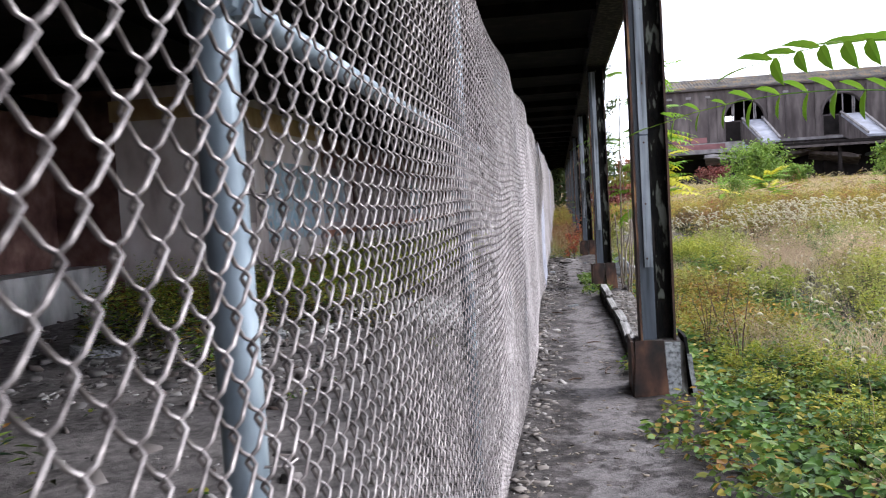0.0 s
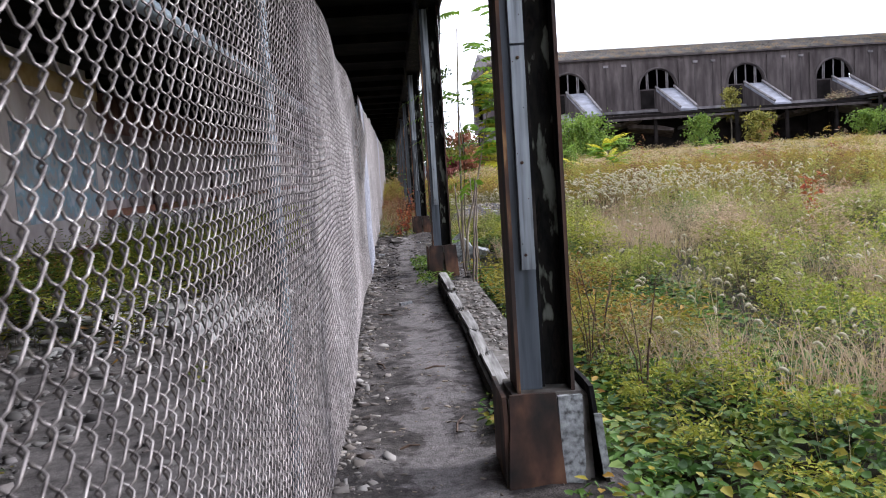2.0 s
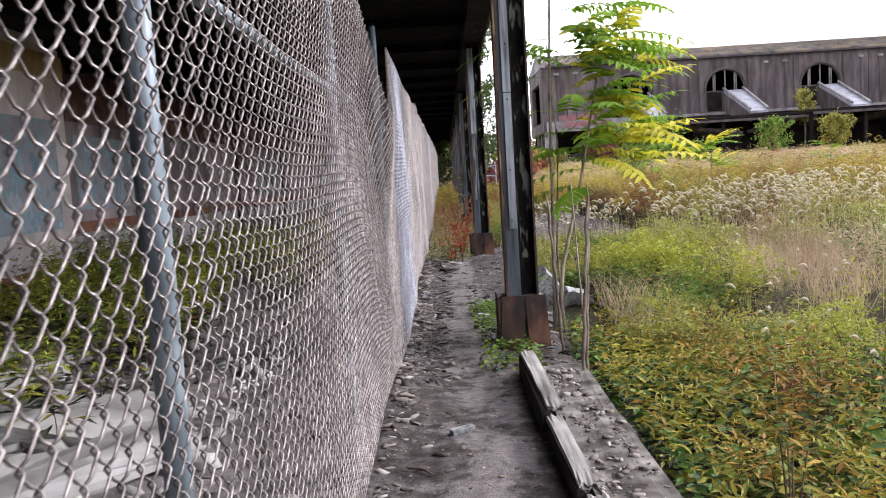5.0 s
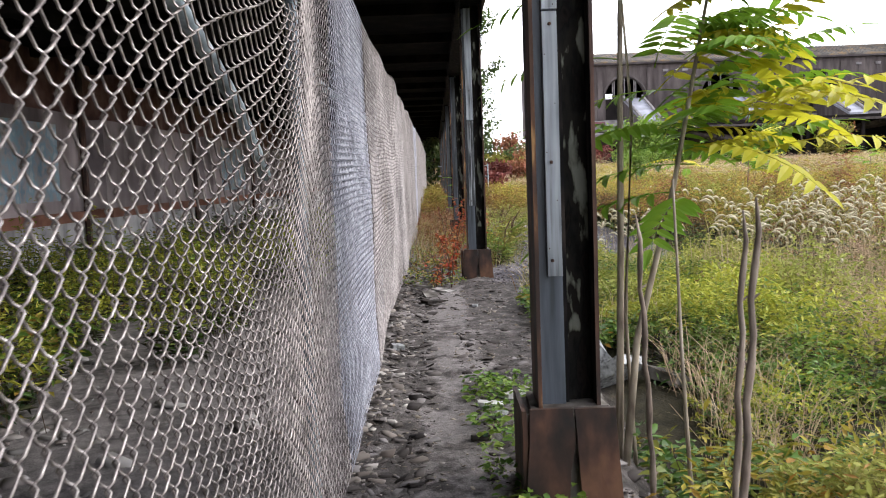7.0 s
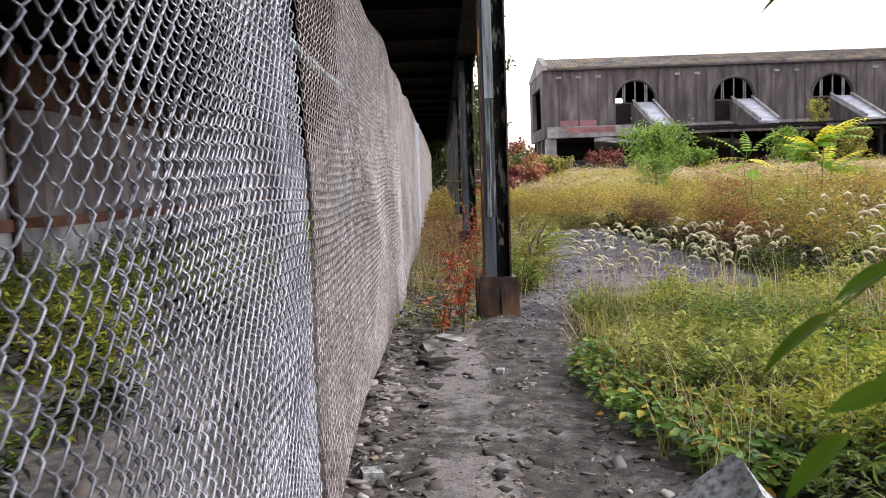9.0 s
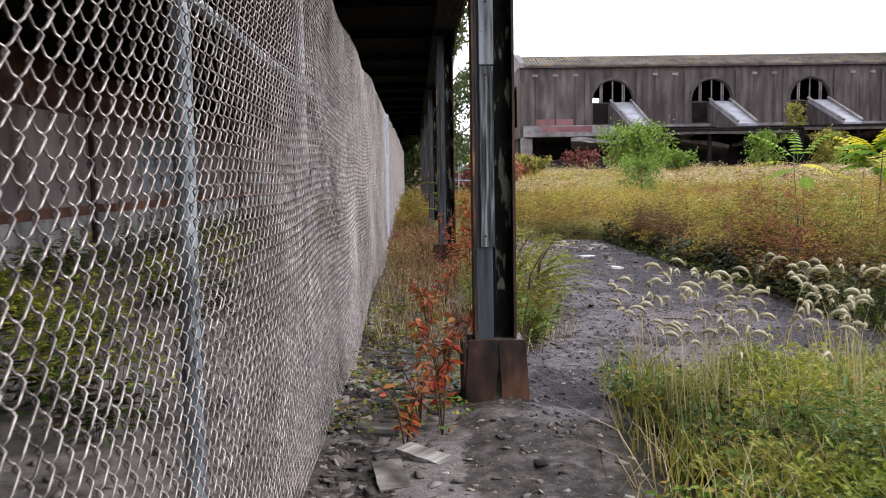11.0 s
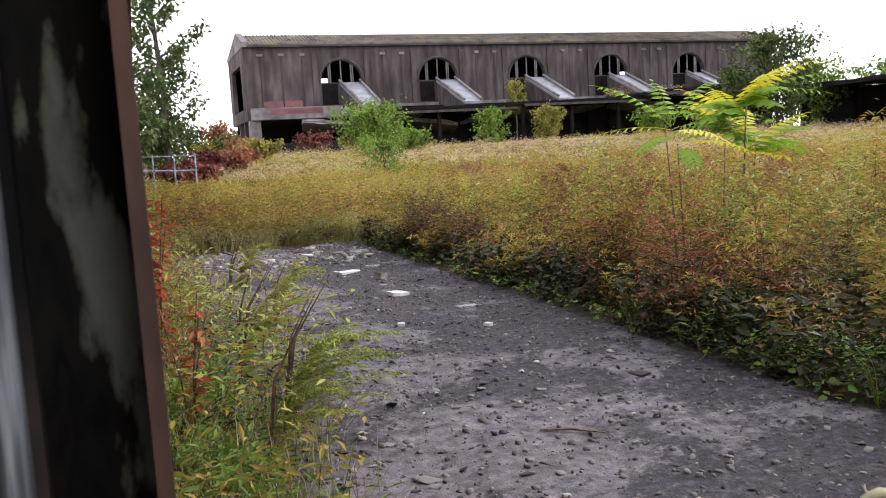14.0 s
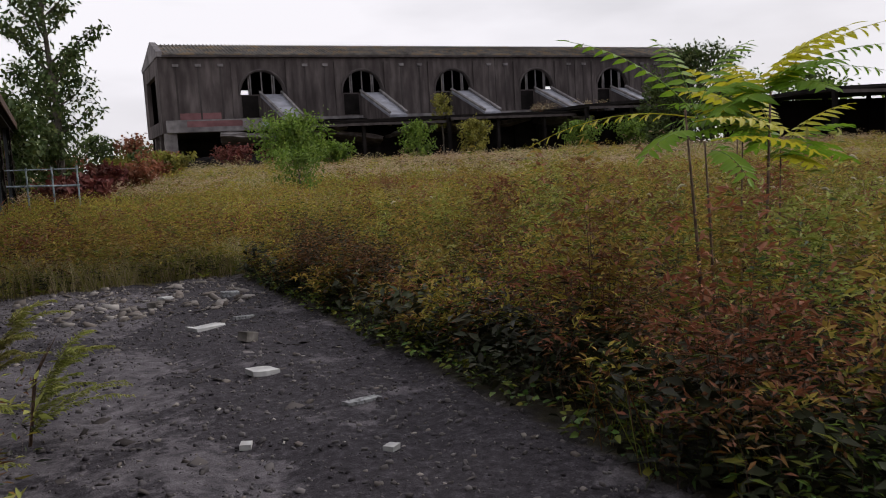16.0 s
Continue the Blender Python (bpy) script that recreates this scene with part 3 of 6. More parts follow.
box(0.55, 0.87, -16, 92, 4.0, 4.03, g)
box(0.7, 0.72, -16, 92, 3.77, 4.0, g)
part("edge_girder", g, M["steel"], canopy)
part("fascia", rough_box(0.96, 1.0, -16, 92, 3.98, 4.27, 0.008, 6), M["rust"], canopy)


def column(k):
    y = COL0 + BAY * k
    c = thing("canopy_column", {0: "black steel canopy column with white plank on rusty plated base beside ivy", 1: "black steel canopy column with white plank beside a sapling",
                                2: "black steel canopy column with bare grey plank beside red sumac"}.get(k, "dark riveted steel canopy column on a rusty concrete base"),
              "column", (0.71, y, 0), "columns along the platform canopy")
    for s, x in ((-1, -0.135), (1, 0.121)):
        bm = rough_box(x, x + 0.014, 0.004, 0.257, 0.3, 3.75, 0.0015, 6)
        part("flange", bm, M["steel"] if s == 1 else M["rust_dark"], c, "" if s == 1 else "dark rusty flange")
    part("web", box(-0.121, 0.121, 0.12, 0.132, 0.36, 3.75), M["peel"], c)
    part("edge_strip", rough_box(-0.137, -0.12, -0.004, 0.006, 0.38, 3.75, 0.0015, 8), M["edge"], c, "chipped orange rust along the flange edge")
    part("edge_strip", rough_box(0.12, 0.137, -0.004, 0.006, 0.38, 3.75, 0.0015, 8), M["rust_dark"], c)
    low = {0: 1.0, 1: 1.0, 2: 1.03, 3: 1.2}.get(k, 1.1)
    split = {0: 2.04, 1: 2.15, 2: 2.2, 3: 2.1}.get(k, 2.0)
    shade = {2: "bare_plank", 0: "white_plank", 1: "white_plank", 3: "dark_plank"}.get(k, "dark_plank")
    x0, x1 = (-0.085, 0.004) if k == 2 else (-0.076, -0.012)
    part("plank", rough_box(x0, x1, 0.03, 0.056, low, split - 0.006, 0.0018, 8), M[shade], c, "grey plank with raised grain and a knot" if k == 2 else "peeling white painted plank")
    part("plank", rough_box(x0, x1 + 0.003, 0.033, 0.058, split + 0.006, 3.7, 0.0018, 8), M["white_plank" if k in (0, 1, 2) else shade], c)
    part("backing_board", rough_box(-0.112, -0.008, 0.06, 0.085, 0.39, 3.7, 0.002, 8), M["blue_board"], c, "dark blue-grey backing board")
    part("inner_angle", box(-0.006, 0.012, 0.085, 0.118, 0.4, 3.7), M["steel"], c)
    if k < 4:
        for n_, z in enumerate((low + 0.07, low + 0.5, split - 0.06, split + 0.4)):
            part("bolt", tube([(-0.056 + 0.006 * n_, 0.031, z), (-0.056 + 0.006 * n_, 0.024, z), (-0.056 + 0.006 * n_, 0.018, z)], [0.008, 0.008, 0.005], 7), M["rust"], c)
        for n_ in range(12):
            z = low + 0.12 + 0.21 * n_
            part("nail", box(-0.07 + 0.04 * (n_ % 2), -0.066 + 0.04 * (n_ % 2), 0.027, 0.032, z, z + 0.005), M["rust"], c)
    bm = box(-0.215, 0.215, -0.06, 0.34, -0.4, 0.42)
    for v in bm.verts:
        if v.co.z > 0:
            v.co.x = v.co.x * 0.9
            v.co.y = 0.15 + (v.co.y - 0.15) * 0.9
    bmesh.ops.bevel(bm, geom=bm.edges[:], offset=0.025, segments=2, affect="EDGES")
    bmesh.ops.subdivide_edges(bm, edges=[e for e in bm.edges if e.calc_length() > 0.2], cuts=3, use_grid_fill=True)
    for v in bm.verts:
        v.co += noise.noise_vector(v.co * 7 + Vector((k, 0, 0))) * 0.012
    part("base", bm, M["concrete"], c, smooth=False)
    if k < 4:
        w = 0.1 if k == 0 else -0.01
        for x0, x1 in ((-0.185, 0.0 if k else 0.03), (0.008, 0.185)):
            if k == 0 and x0 > 0:
                continue
            bm = rough_box(x0, x1, -0.085, -0.062, -0.12, 0.435, 0.004, 3)
            for v in bm.verts:
                v.co.x += (0.43 - v.co.z) * 0.06 * (1 if v.co.x > 0 else -1)
                v.co.y += (v.co.z - 0.43) * 0.055
            part("base_plate", bm, M["rust"], c, "rusty steel casing plate")
        bm = rough_box(-0.22, -0.2, -0.08, 0.34, -0.1, 0.43, 0.004, 3)
        part("base_plate", bm, M["rust"], c, "rusty steel casing plate")
    if k == 0:
        part("base_face", rough_box(0.04, 0.15, -0.092, -0.06, -0.1, 0.42, 0.008, 6), M["pitted"], c, "pitted pale concrete face")
        bm = rough_box(0.19, 0.21, -0.1, 0.32, -0.3, 0.46, 0.006, 4)
        for v in bm.verts:
            v.co.x += (0.4 - v.co.z) * 0.13
        part("side_plate", bm, M["steel"], c, "buckled torn steel side plate")
        bm = rough_box(0.2, 0.235, -0.115, -0.1, 0.02, 0.33, 0.004, 3)
        for v in bm.verts:
            v.co.x += (0.3 - v.co.z) * 0.11
        part("scab", bm, M["pitted"], c, "pale concrete scab")
    for s in (-1, 1):
        bm = bmesh.new()
        a = [bm.verts.new((s * 0.14, yy, z)) for yy, z in ((0.0, 3.74), (-0.5, 3.74), (0.0, 3.2))]
        bm.faces.new(a)
        r = bmesh.ops.extrude_face_region(bm, geom=bm.faces[:])
        bmesh.ops.translate(bm, vec=(0.012, 0, 0), verts=[q for q in r["geom"] if isinstance(q, bmesh.types.BMVert)])
        bmesh.ops.recalc_face_normals(bm, faces=bm.faces[:])
        part("gusset", bm, M["steel"], c)


for k in range(-2, 10):
    column(k)

# ---- west side under the canopy ----
wall = tagged(new("wall_west"), "stained brick wall of the station with painted patches", kind="structure")
part("brick_field", box(-9.5, -9.2, -16, 14.8, 0, 4.1), M["brick"], wall)
part("brick_field", box(-9.5, -7.95, 14.8, 15.1, 0, 4.1), M["brick"], wall)
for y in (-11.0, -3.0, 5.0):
    # flat panel on the brick, its near-black colour painting an opening's darkness
    part("doorway", box(-9.2, -9.16, y, y + 3.4, 0.85, 3.3), M["soffit"], wall, "near-black panel painted as a loading doorway's dark opening")
    part("doorway_trim", box(-9.2, -9.12, y - 0.25, y, 0.85, 3.45), M["ledge"], wall)
    part("doorway_trim", box(-9.2, -9.12, y + 3.4, y + 3.65, 0.85, 3.45), M["ledge"], wall)
part("ledge", rough_box(-9.2, -8.3, -16, 14.8, 0, 0.84, 0.015, 6), M["dock"], wall, "pale concrete loading ledge")
# the projecting pier with its barred window
part("pier", rough_box(-7.95, -6.15, 14.8, 15.35, 0, 4.05, 0.015, 4), M["render"], wall, "stained pinkish rendered pier")
part("pier", rough_box(-7.95, -6.17, 15.35, 16.95, 0, 1.45, 0.015, 4), M["render"], wall, "stained pinkish rendered pier")
part("pier", rough_box(-7.95, -6.17, 15.35, 16.95, 2.9, 4.05, 0.015, 4), M["render"], wall, "stained pinkish rendered pier")
part("pier", rough_box(-7.95, -6.15, 16.95, 22.0, 0, 4.05, 0.015, 5), M["render"], wall, "stained pinkish rendered pier")
# near-black block fills the recess, painting its shade
part("window_recess", box(-7.2, -6.75, 15.35, 16.95, 1.45, 2.9), M["soffit"], wall, "near-black block painted as shade behind the window bars")
for y in (15.75, 16.15, 16.55):
    part("window_bar", box(-6.5, -6.45, y - 0.03, y + 0.03, 1.45, 2.9), M["rust_dark"], wall)
part("paint_band", box(-8.0, -6.12, 14.77, 22.03, 3.42, 3.8), M["goldpaint"], wall, "flaking ochre painted band")
part("foot_band", rough_box(-8.0, -6.1, 14.75, 22.05, 0.0, 0.42, 0.02, 5), M["orange"], wall, "rusty orange painted foot of the pier")
part("graffiti", box(-6.15, -6.143, 17.6, 21.6, 1.0, 2.75), M["bluepaint"], wall, "illegible pale blue and grey graffiti")
# the long wall with doorways
part("upper_wall", box(-7.5, -7.0, 22.0, 92, 2.95, 4.1), M["brick"], wall)
for k in range(9):
    y0 = 22.0 + k * 7.956
    y1 = min(92, y0 + 6.7)
    part("wall_panel", rough_box(-7.5, -7.0, y0, y1, 1.0, 2.95, 0.012, 5), M["panel"], wall, "pale stained wall panel")
    part("kerb_band", rough_box(-7.5, -6.9, y0, y1, 0.82, 1.02, 0.015, 6), M["orange"], wall, "rusty orange kerb band")
    part("plinth", rough_box(-7.5, -6.98, y0, y1, 0, 0.82, 0.015, 5), M["dock"], wall)
    if k % 2 == 0:
        part("graffiti", box(-7.0, -6.98, y0 + 2.2, y0 + 5.6, 1.25, 2.7), M["bluepaint"], wall, "illegible pale blue and grey graffiti")
    if y1 < 91:
        # block behind the gap, near-black to paint the darkness within
        part("doorway", box(-8.5, -7.9, y1, y1 + 1.256, 0, 2.95), M["soffit"], wall, "near-black block painted as the dark inside a doorway")
        part("pipe_drop", tube([(-6.9, y1 - 0.1, 0), (-6.9, y1 - 0.1, 4.0)], 0.07, 8), M["rust_dark"], wall)
end = part("wall_north", box(-9.5, 0.3, 92, 92.3, 0, 4.1), M["dark"])
tagged(end, kind="structure")
tagged(part("wall_south", box(-9.5, 0.98, -16.4, -16, 0, 4.1), M["concrete"]), kind="structure")

# ---- far station building ----
BY, GZ = 159.0, 0.6


def arch_bay(cx, half_bay, m):
    """One wall bay with an arched opening, its wall 0.6 m thick."""
    bm = bmesh.new()
    r, zs, zb, zt = 3.5, 12.5, 6.8, 18.6
    x0, x1 = cx - half_bay, cx + half_bay
    arc = [(cx - r * math.cos(math.pi * i / 14), zs + 3.6 * math.sin(math.pi * i / 14)) for i in range(15)]

    def quad(*p):
        bm.faces.new([bm.verts.new((a, 0, b)) for a, b in p])

    quad((x0, zb), (cx - r, zb), (cx - r, zs), (x0, zs))
    quad((cx + r, zb), (x1, zb), (x1, zs), (cx + r, zs))
    quad((cx - r, zb), (cx + r, zb), (cx + r, zs), (cx - r, zs))
    quad((x0, zs), (cx - r, zs), (cx - r, zt), (x0, zt))
    quad((cx + r, zs), (x1, zs), (x1, zt), (cx + r, zt))
    for (a, b), (c, d) in zip(arc, arc[1:]):
        quad((a, b), (c, d), (c, zt), (a, zt))
    bmesh.ops.remove_doubles(bm, verts=bm.verts[:], dist=1e-4)
    r2 = bmesh.ops.extrude_face_region(bm, geom=bm.faces[:])
    bmesh.ops.translate(bm, vec=(0, 0.7, 0), verts=[v for v in r2["geom"] if isinstance(v, bmesh.types.BMVert)])
    bmesh.ops.recalc_face_normals(bm, faces=bm.faces[:])
    for v in bm.verts:
        v.co.y += BY
    return bm


def station():
    s = thing("station_building", "derelict brown concrete building with arched openings beyond the field", "building", (71.7, 163.8, 0))

    def add(name, bm, m, parent=s, label=""):
        for v in bm.verts:
            v.co = Vector(((v.co.x - 70) * 1.0176, v.co.y - BY, v.co.z * 1.02 + 1.3))
        return part(name, bm, m, parent, label)

    centres = [33.8, 50.8, 67.8, 84.9, 102.0]
    add("wall", box(18.7, 25.3, BY, BY + 0.7, 6.8, 18.6), M["bldg"])
    for c in centres:
        add("wall", arch_bay(c, 8.5, M["bldg"]), M["bldg"])
    add("wall", box(110.5, 122, BY, BY + 0.7, 6.8, 18.6), M["bldg"])
    add("wall", box(121.3, 122, BY + 0.7, BY + 22, 0.5, 19), M["bldg"])
    # rear wall painted near-black as the shade seen through the arches
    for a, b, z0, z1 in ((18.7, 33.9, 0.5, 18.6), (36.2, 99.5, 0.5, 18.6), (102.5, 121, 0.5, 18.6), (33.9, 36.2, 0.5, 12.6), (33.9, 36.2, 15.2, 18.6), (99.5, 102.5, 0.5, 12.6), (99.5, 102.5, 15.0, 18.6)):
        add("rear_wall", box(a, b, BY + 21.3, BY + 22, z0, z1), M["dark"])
    # gable end with a tall dark opening
    for y0, y1, z0, z1 in ((0, 4.5, 6.8, 18.6), (17.5, 22, 6.8, 18.6), (4.5, 17.5, 16.0, 18.6), (4.5, 17.5, 6.8, 8.8)):
        add("gable_wall", box(18.0, 18.7, BY + y0, BY + y1, z0, z1), M["bldg"])
    add("gable_leg", box(18.2, 20.0, BY - 0.3, BY + 1.5, 0.0, 6.8), M["ledge"])
    add("gable_leg", box(18.2, 19.0, BY + 6, BY + 7.2, 0.0, 6.8), M["bldg"])
    add("gable_leg", box(18.2, 19.0, BY + 13, BY + 14.2, 0.0, 6.8), M["bldg"])
    bm = bmesh.new()
    a = [bm.verts.new((17.9, BY + yy, z)) for yy, z in ((-0.3, 18.4), (22.3, 18.4), (22.3, 19.0), (7, 21.6), (-0.3, 19.2))]
    bm.faces.new(a)
    r = bmesh.ops.extrude_face_region(bm, geom=bm.faces[:])
    bmesh.ops.translate(bm, vec=(0.9, 0, 0), verts=[v for v in r["geom"] if isinstance(v, bmesh.types.BMVert)])
    bmesh.ops.recalc_face_normals(bm, faces=bm.faces[:])
    add("gable_coping", bm, M["ledge"])
    bm = bmesh.new()
    a = [bm.verts.new((18.8, BY + yy, z)) for yy, z in ((-0.6, 18.5), (7, 20.9), (22.6, 18.5), (22.6, 18.8), (7, 21.2), (-0.6, 18.8))]
    bm.faces.new(a)
    r = bmesh.ops.extrude_face_region(bm, geom=bm.faces[:])
    bmesh.ops.translate(bm, vec=(103.4, 0, 0), verts=[v for v in r["geom"] if isinstance(v, bmesh.types.BMVert)])
    bmesh.ops.recalc_face_normals(bm, faces=bm.faces[:])
    roof = add("roof", bm, M["roof"])
    bm = bmesh.new()
    for i in range(172):
        x = 19 + i * 0.6
        tube([(x, BY - 0.6, 18.86), (x, BY + 7, 21.27)], 0.1, 5, bm)
    tagged(add("tile_ridging", bm, M["roof"], roof), kind="stuff")
    add("eave", box(18.7, 122, BY - 0.7, BY, 18.3, 18.6), M["bldg_rib"])
    # near-black floor, the dim interior put into its colour
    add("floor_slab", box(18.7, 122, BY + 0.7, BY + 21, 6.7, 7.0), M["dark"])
    add("ledge", box(18.5, 38.5, BY - 1.2, BY, 6.8, 8.7, bevel=0.05), M["ledge"])
    add("ledge", box(38.5, 110, BY - 0.8, BY, 8.2, 8.7), M["ledge"])
    add("graffiti", box(21.5, 30.0, BY - 1.23, BY - 1.2, 7.6, 8.5), M["redpaint"], label="illegible faded red graffiti")
    add("graffiti", box(20.5, 27.0, BY - 0.03, BY, 8.8, 9.8), M["redpaint"], label="illegible faded red graffiti")
    add("graffiti", box(33.0, 35.5, BY - 1.23, BY - 1.2, 7.4, 8.5), M["bluepaint"], label="illegible pale blue graffiti")
    for i in range(29):
        x = 20.6 + i * 3.4
        if min(abs(x - c) for c in centres) > 3.9:
            add("rib", box(x - 0.12, x + 0.12, BY - 0.1, BY, 8.8, 17.3), M["bldg_rib"])
            add("rib_cap", box(x - 0.45, x + 0.45, BY - 0.3, BY, 16.9, 17.3), M["ledge"])
    for c in centres:
        for dx in (-4.4, 4.4):
            add("pilaster", box(c + dx - 0.45, c + dx + 0.45, BY - 0.35, BY, 8.8, 17.6), M["bldg"])
        arc = [(c - 3.75 * math.cos(math.pi * i / 14), BY - 0.1, 12.5 + 3.85 * math.sin(math.pi * i / 14)) for i in range(15)]
        add("arch_trim", tube(arc, 0.22, 6), M["bldg_rib"])
        # flat panel on the wall face, its near-black colour painting a recess's shade
        add("recess", box(c - 3.4, c - 0.8, BY - 0.06, BY, 8.9, 12.3), M["dark"], label="near-black panel painted as a shaded door recess")
        for dx in (-2.1, -1.8, 0.0, 1.7, 2.0):
            add("window_bar", box(c + dx - 0.09, c + dx + 0.09, BY + 0.2, BY + 0.4, 12.5, 12.5 + 3.6 * math.sqrt(1 - (dx / 3.5) ** 2)), M["ledge"])
        bm = bmesh.new()
        p = [(c - 0.4, BY, 12.5), (c + 3.1, BY, 12.5), (c + 3.4, BY - 11, 8.0), (c + 0.4, BY - 11, 8.0)]
        lo = [(a, b, z - 0.4) for a, b, z in p]
        vs = [bm.verts.new(q) for q in p + lo]
        for f in ((0, 1, 2, 3), (7, 6, 5, 4), (0, 4, 5, 1), (1, 5, 6, 2), (2, 6, 7, 3), (3, 7, 4, 0)):
            bm.faces.new([vs[i] for i in f])
        ch = add("chute", bm, M["chute"], label="sloping blue-grey baggage chute")
        for e in (0, 1):
            q0, q1 = (p[0], p[3]) if e == 0 else (p[1], p[2])
            rail = tube([(q0[0], q0[1], q0[2] + 0.35), (q1[0], q1[1], q1[2] + 0.35)], 0.24, 5)
            add("chute_curb", rail, M["ledge"]).parent = ch
        bm = bmesh.new()
        vs = [bm.verts.new(q) for q in ((c - 0.5, BY, 12.1), (c + 0.3, BY - 11, 7.6), (c + 0.3, BY - 11, 6.2), (c - 0.5, BY, 8.5))]
        bm.faces.new(vs)
        r = bmesh.ops.extrude_face_region(bm, geom=bm.faces[:])
        bmesh.ops.translate(bm, vec=(0.3, 0, 0), verts=[v for v in r["geom"] if isinstance(v, bmesh.types.BMVert)])
        bmesh.ops.recalc_face_normals(bm, faces=bm.faces[:])
        add("chute_side", bm, M["bldg"]).parent = ch
    return s


station()


def platform_canopy(x0, x1, y0, y1, z, label, tilt=0.0, every=9.0):
    c = thing("platform_canopy", label, "platform canopy", (x0 * 1.02, y0 * 1.03, 2.0))
    bm = rough_box(0, x1 - x0, 0, y1 - y0, z - 0.5, z, 0.12, 5)
    for v in bm.verts:
        v.co.z += tilt * v.co.x
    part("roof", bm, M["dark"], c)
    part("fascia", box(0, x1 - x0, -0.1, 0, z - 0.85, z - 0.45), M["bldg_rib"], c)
    # added backing, near-black to paint the shade beneath the roof
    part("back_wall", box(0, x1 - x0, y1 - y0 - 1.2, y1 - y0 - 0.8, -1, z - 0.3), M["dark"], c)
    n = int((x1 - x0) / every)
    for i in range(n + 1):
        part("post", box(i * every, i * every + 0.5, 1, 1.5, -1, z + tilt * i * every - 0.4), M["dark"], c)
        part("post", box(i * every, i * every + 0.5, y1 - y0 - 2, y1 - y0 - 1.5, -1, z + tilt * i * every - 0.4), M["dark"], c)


platform_canopy(37.5, 62, 146, 157, 6.6, "sagging dark platform canopy in front of the derelict station", 0.01)
platform_canopy(60, 84, 144, 157, 6.9, "sagging dark platform canopy in front of the derelict station", 0.0)
platform_canopy(82, 118, 138, 157, 7.6, "sagging dark platform canopy in front of the derelict station", 0.045)
platform_canopy(84, 125, 92, 112, 5.6, "long dark platform canopy beyond the weeds", 0.02)
platform_canopy(104, 165, 78, 96, 6.2, "long dark platform canopy beyond the weeds", 0.0)
# added sheet, painted near-black for the shade below the station ledge
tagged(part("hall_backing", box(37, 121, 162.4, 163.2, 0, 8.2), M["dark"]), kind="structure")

for i, (x, w, z, t, r) in enumerate(((30, 9, 6.6, 4, -3), (40.5, 7, 6.9, -6, 5), (47, 8, 6.0, 9, -4), (57, 7, 7.2, -8, 3), (66, 9, 6.9, 6, -5), (74, 7, 7.4, -5, 4), (86, 10, 7.6, 5, -3), (97, 8, 7.9, -7, 4), (106, 9, 8.1, 6, 2))):
    bm = rough_box(-w / 2, w / 2, -3.5, 3.5, -0.3, 0.3, 0.3, 5, seed=i)
    ob = part("roof_slab", bm, M["ledge" if i % 3 == 0 else "bldg"])
    ob.matrix_basis = pose(x * 1.0176 + 0.5, 157.5, z, -9, t, r * 4)
    tagged(ob, "broken sagging roof slab hanging below the station wall", "roof slab")

# mound of brick-red brush and dark hollow under the end bay, shade painted near-black
for i, (x, y, w) in enumerate(((24, 152, 5), (30, 150, 6), (38, 148, 6))):
    bm = bmesh.new()
    bmesh.ops.create_icosphere(bm, subdivisions=3, radius=1)
    for v in bm.verts:
        v.co = Vector((v.co.x * w, v.co.y * 3, v.co.z * 2.2)) + noise.noise_vector(v.co * 3 + Vector((i, 0, 0))) * 0.7
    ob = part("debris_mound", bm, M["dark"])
    ob.location = (x * 1.02, y * 1.03, 2.0)
    tagged(ob, "dark mound of rubble and brush below the station", "rubble mound")

# ---- splintered timber kerb and slab ----
slab = rough_box(0.68, 1.04, 8.7, 14.0, -0.35, 0.05, 0.02, 7)
tagged(part("kerb_slab", slab, M["concrete"]), "broken concrete platform edge covered with chips", kind="structure")
for i, (y0, y1, x0, x1, w, z) in enumerate(((7.65, 8.3, 0.63, 0.64, 0.04, 0.09), (8.33, 9.38, 0.66, 0.66, 0.045, 0.12), (9.42, 10.3, 0.665, 0.675, 0.045, 0.115), (10.33, 11.3, 0.665, 0.655, 0.045, 0.12), (11.34, 12.4, 0.645, 0.63, 0.04, 0.15), (12.44, 13.9, 0.625, 0.61, 0.045, 0.19))):
    tb = thing("kerb_timber", "splintered grey timber board along the platform edge", "timber board", (0, 0, 0), "timber boards of the platform kerb")
    bm = rough_box(-w, w, y0, y1, z - 0.035, z, 0.006, 5, seed=i)
    for v in bm.verts:
        f = (v.co.y - y0) / (y1 - y0)
        v.co.x += x0 + (x1 - x0) * f + (0.011 if i % 2 else -0.009)
        if f > 0.97 or f < 0.03:
            v.co.y += 0.06 * noise.noise(v.co * 40)
            v.co.z -= 0.02 * (0.5 + noise.noise(v.co * 30))
    part("top_board", bm, M["timber"], tb)
    part("face_board", rough_box(x0 - w - 0.02, x0 - w + 0.015, y0, y1, -0.1, z - 0.036, 0.006, 4, seed=i + 9), M["timber_dark"], tb)
    part("joint_block", rough_box(x0 - w, x0 + w, y1 - 0.005, y1 + 0.035, 0.0, z - 0.03, 0.004, 2), M["timber_dark"], tb)


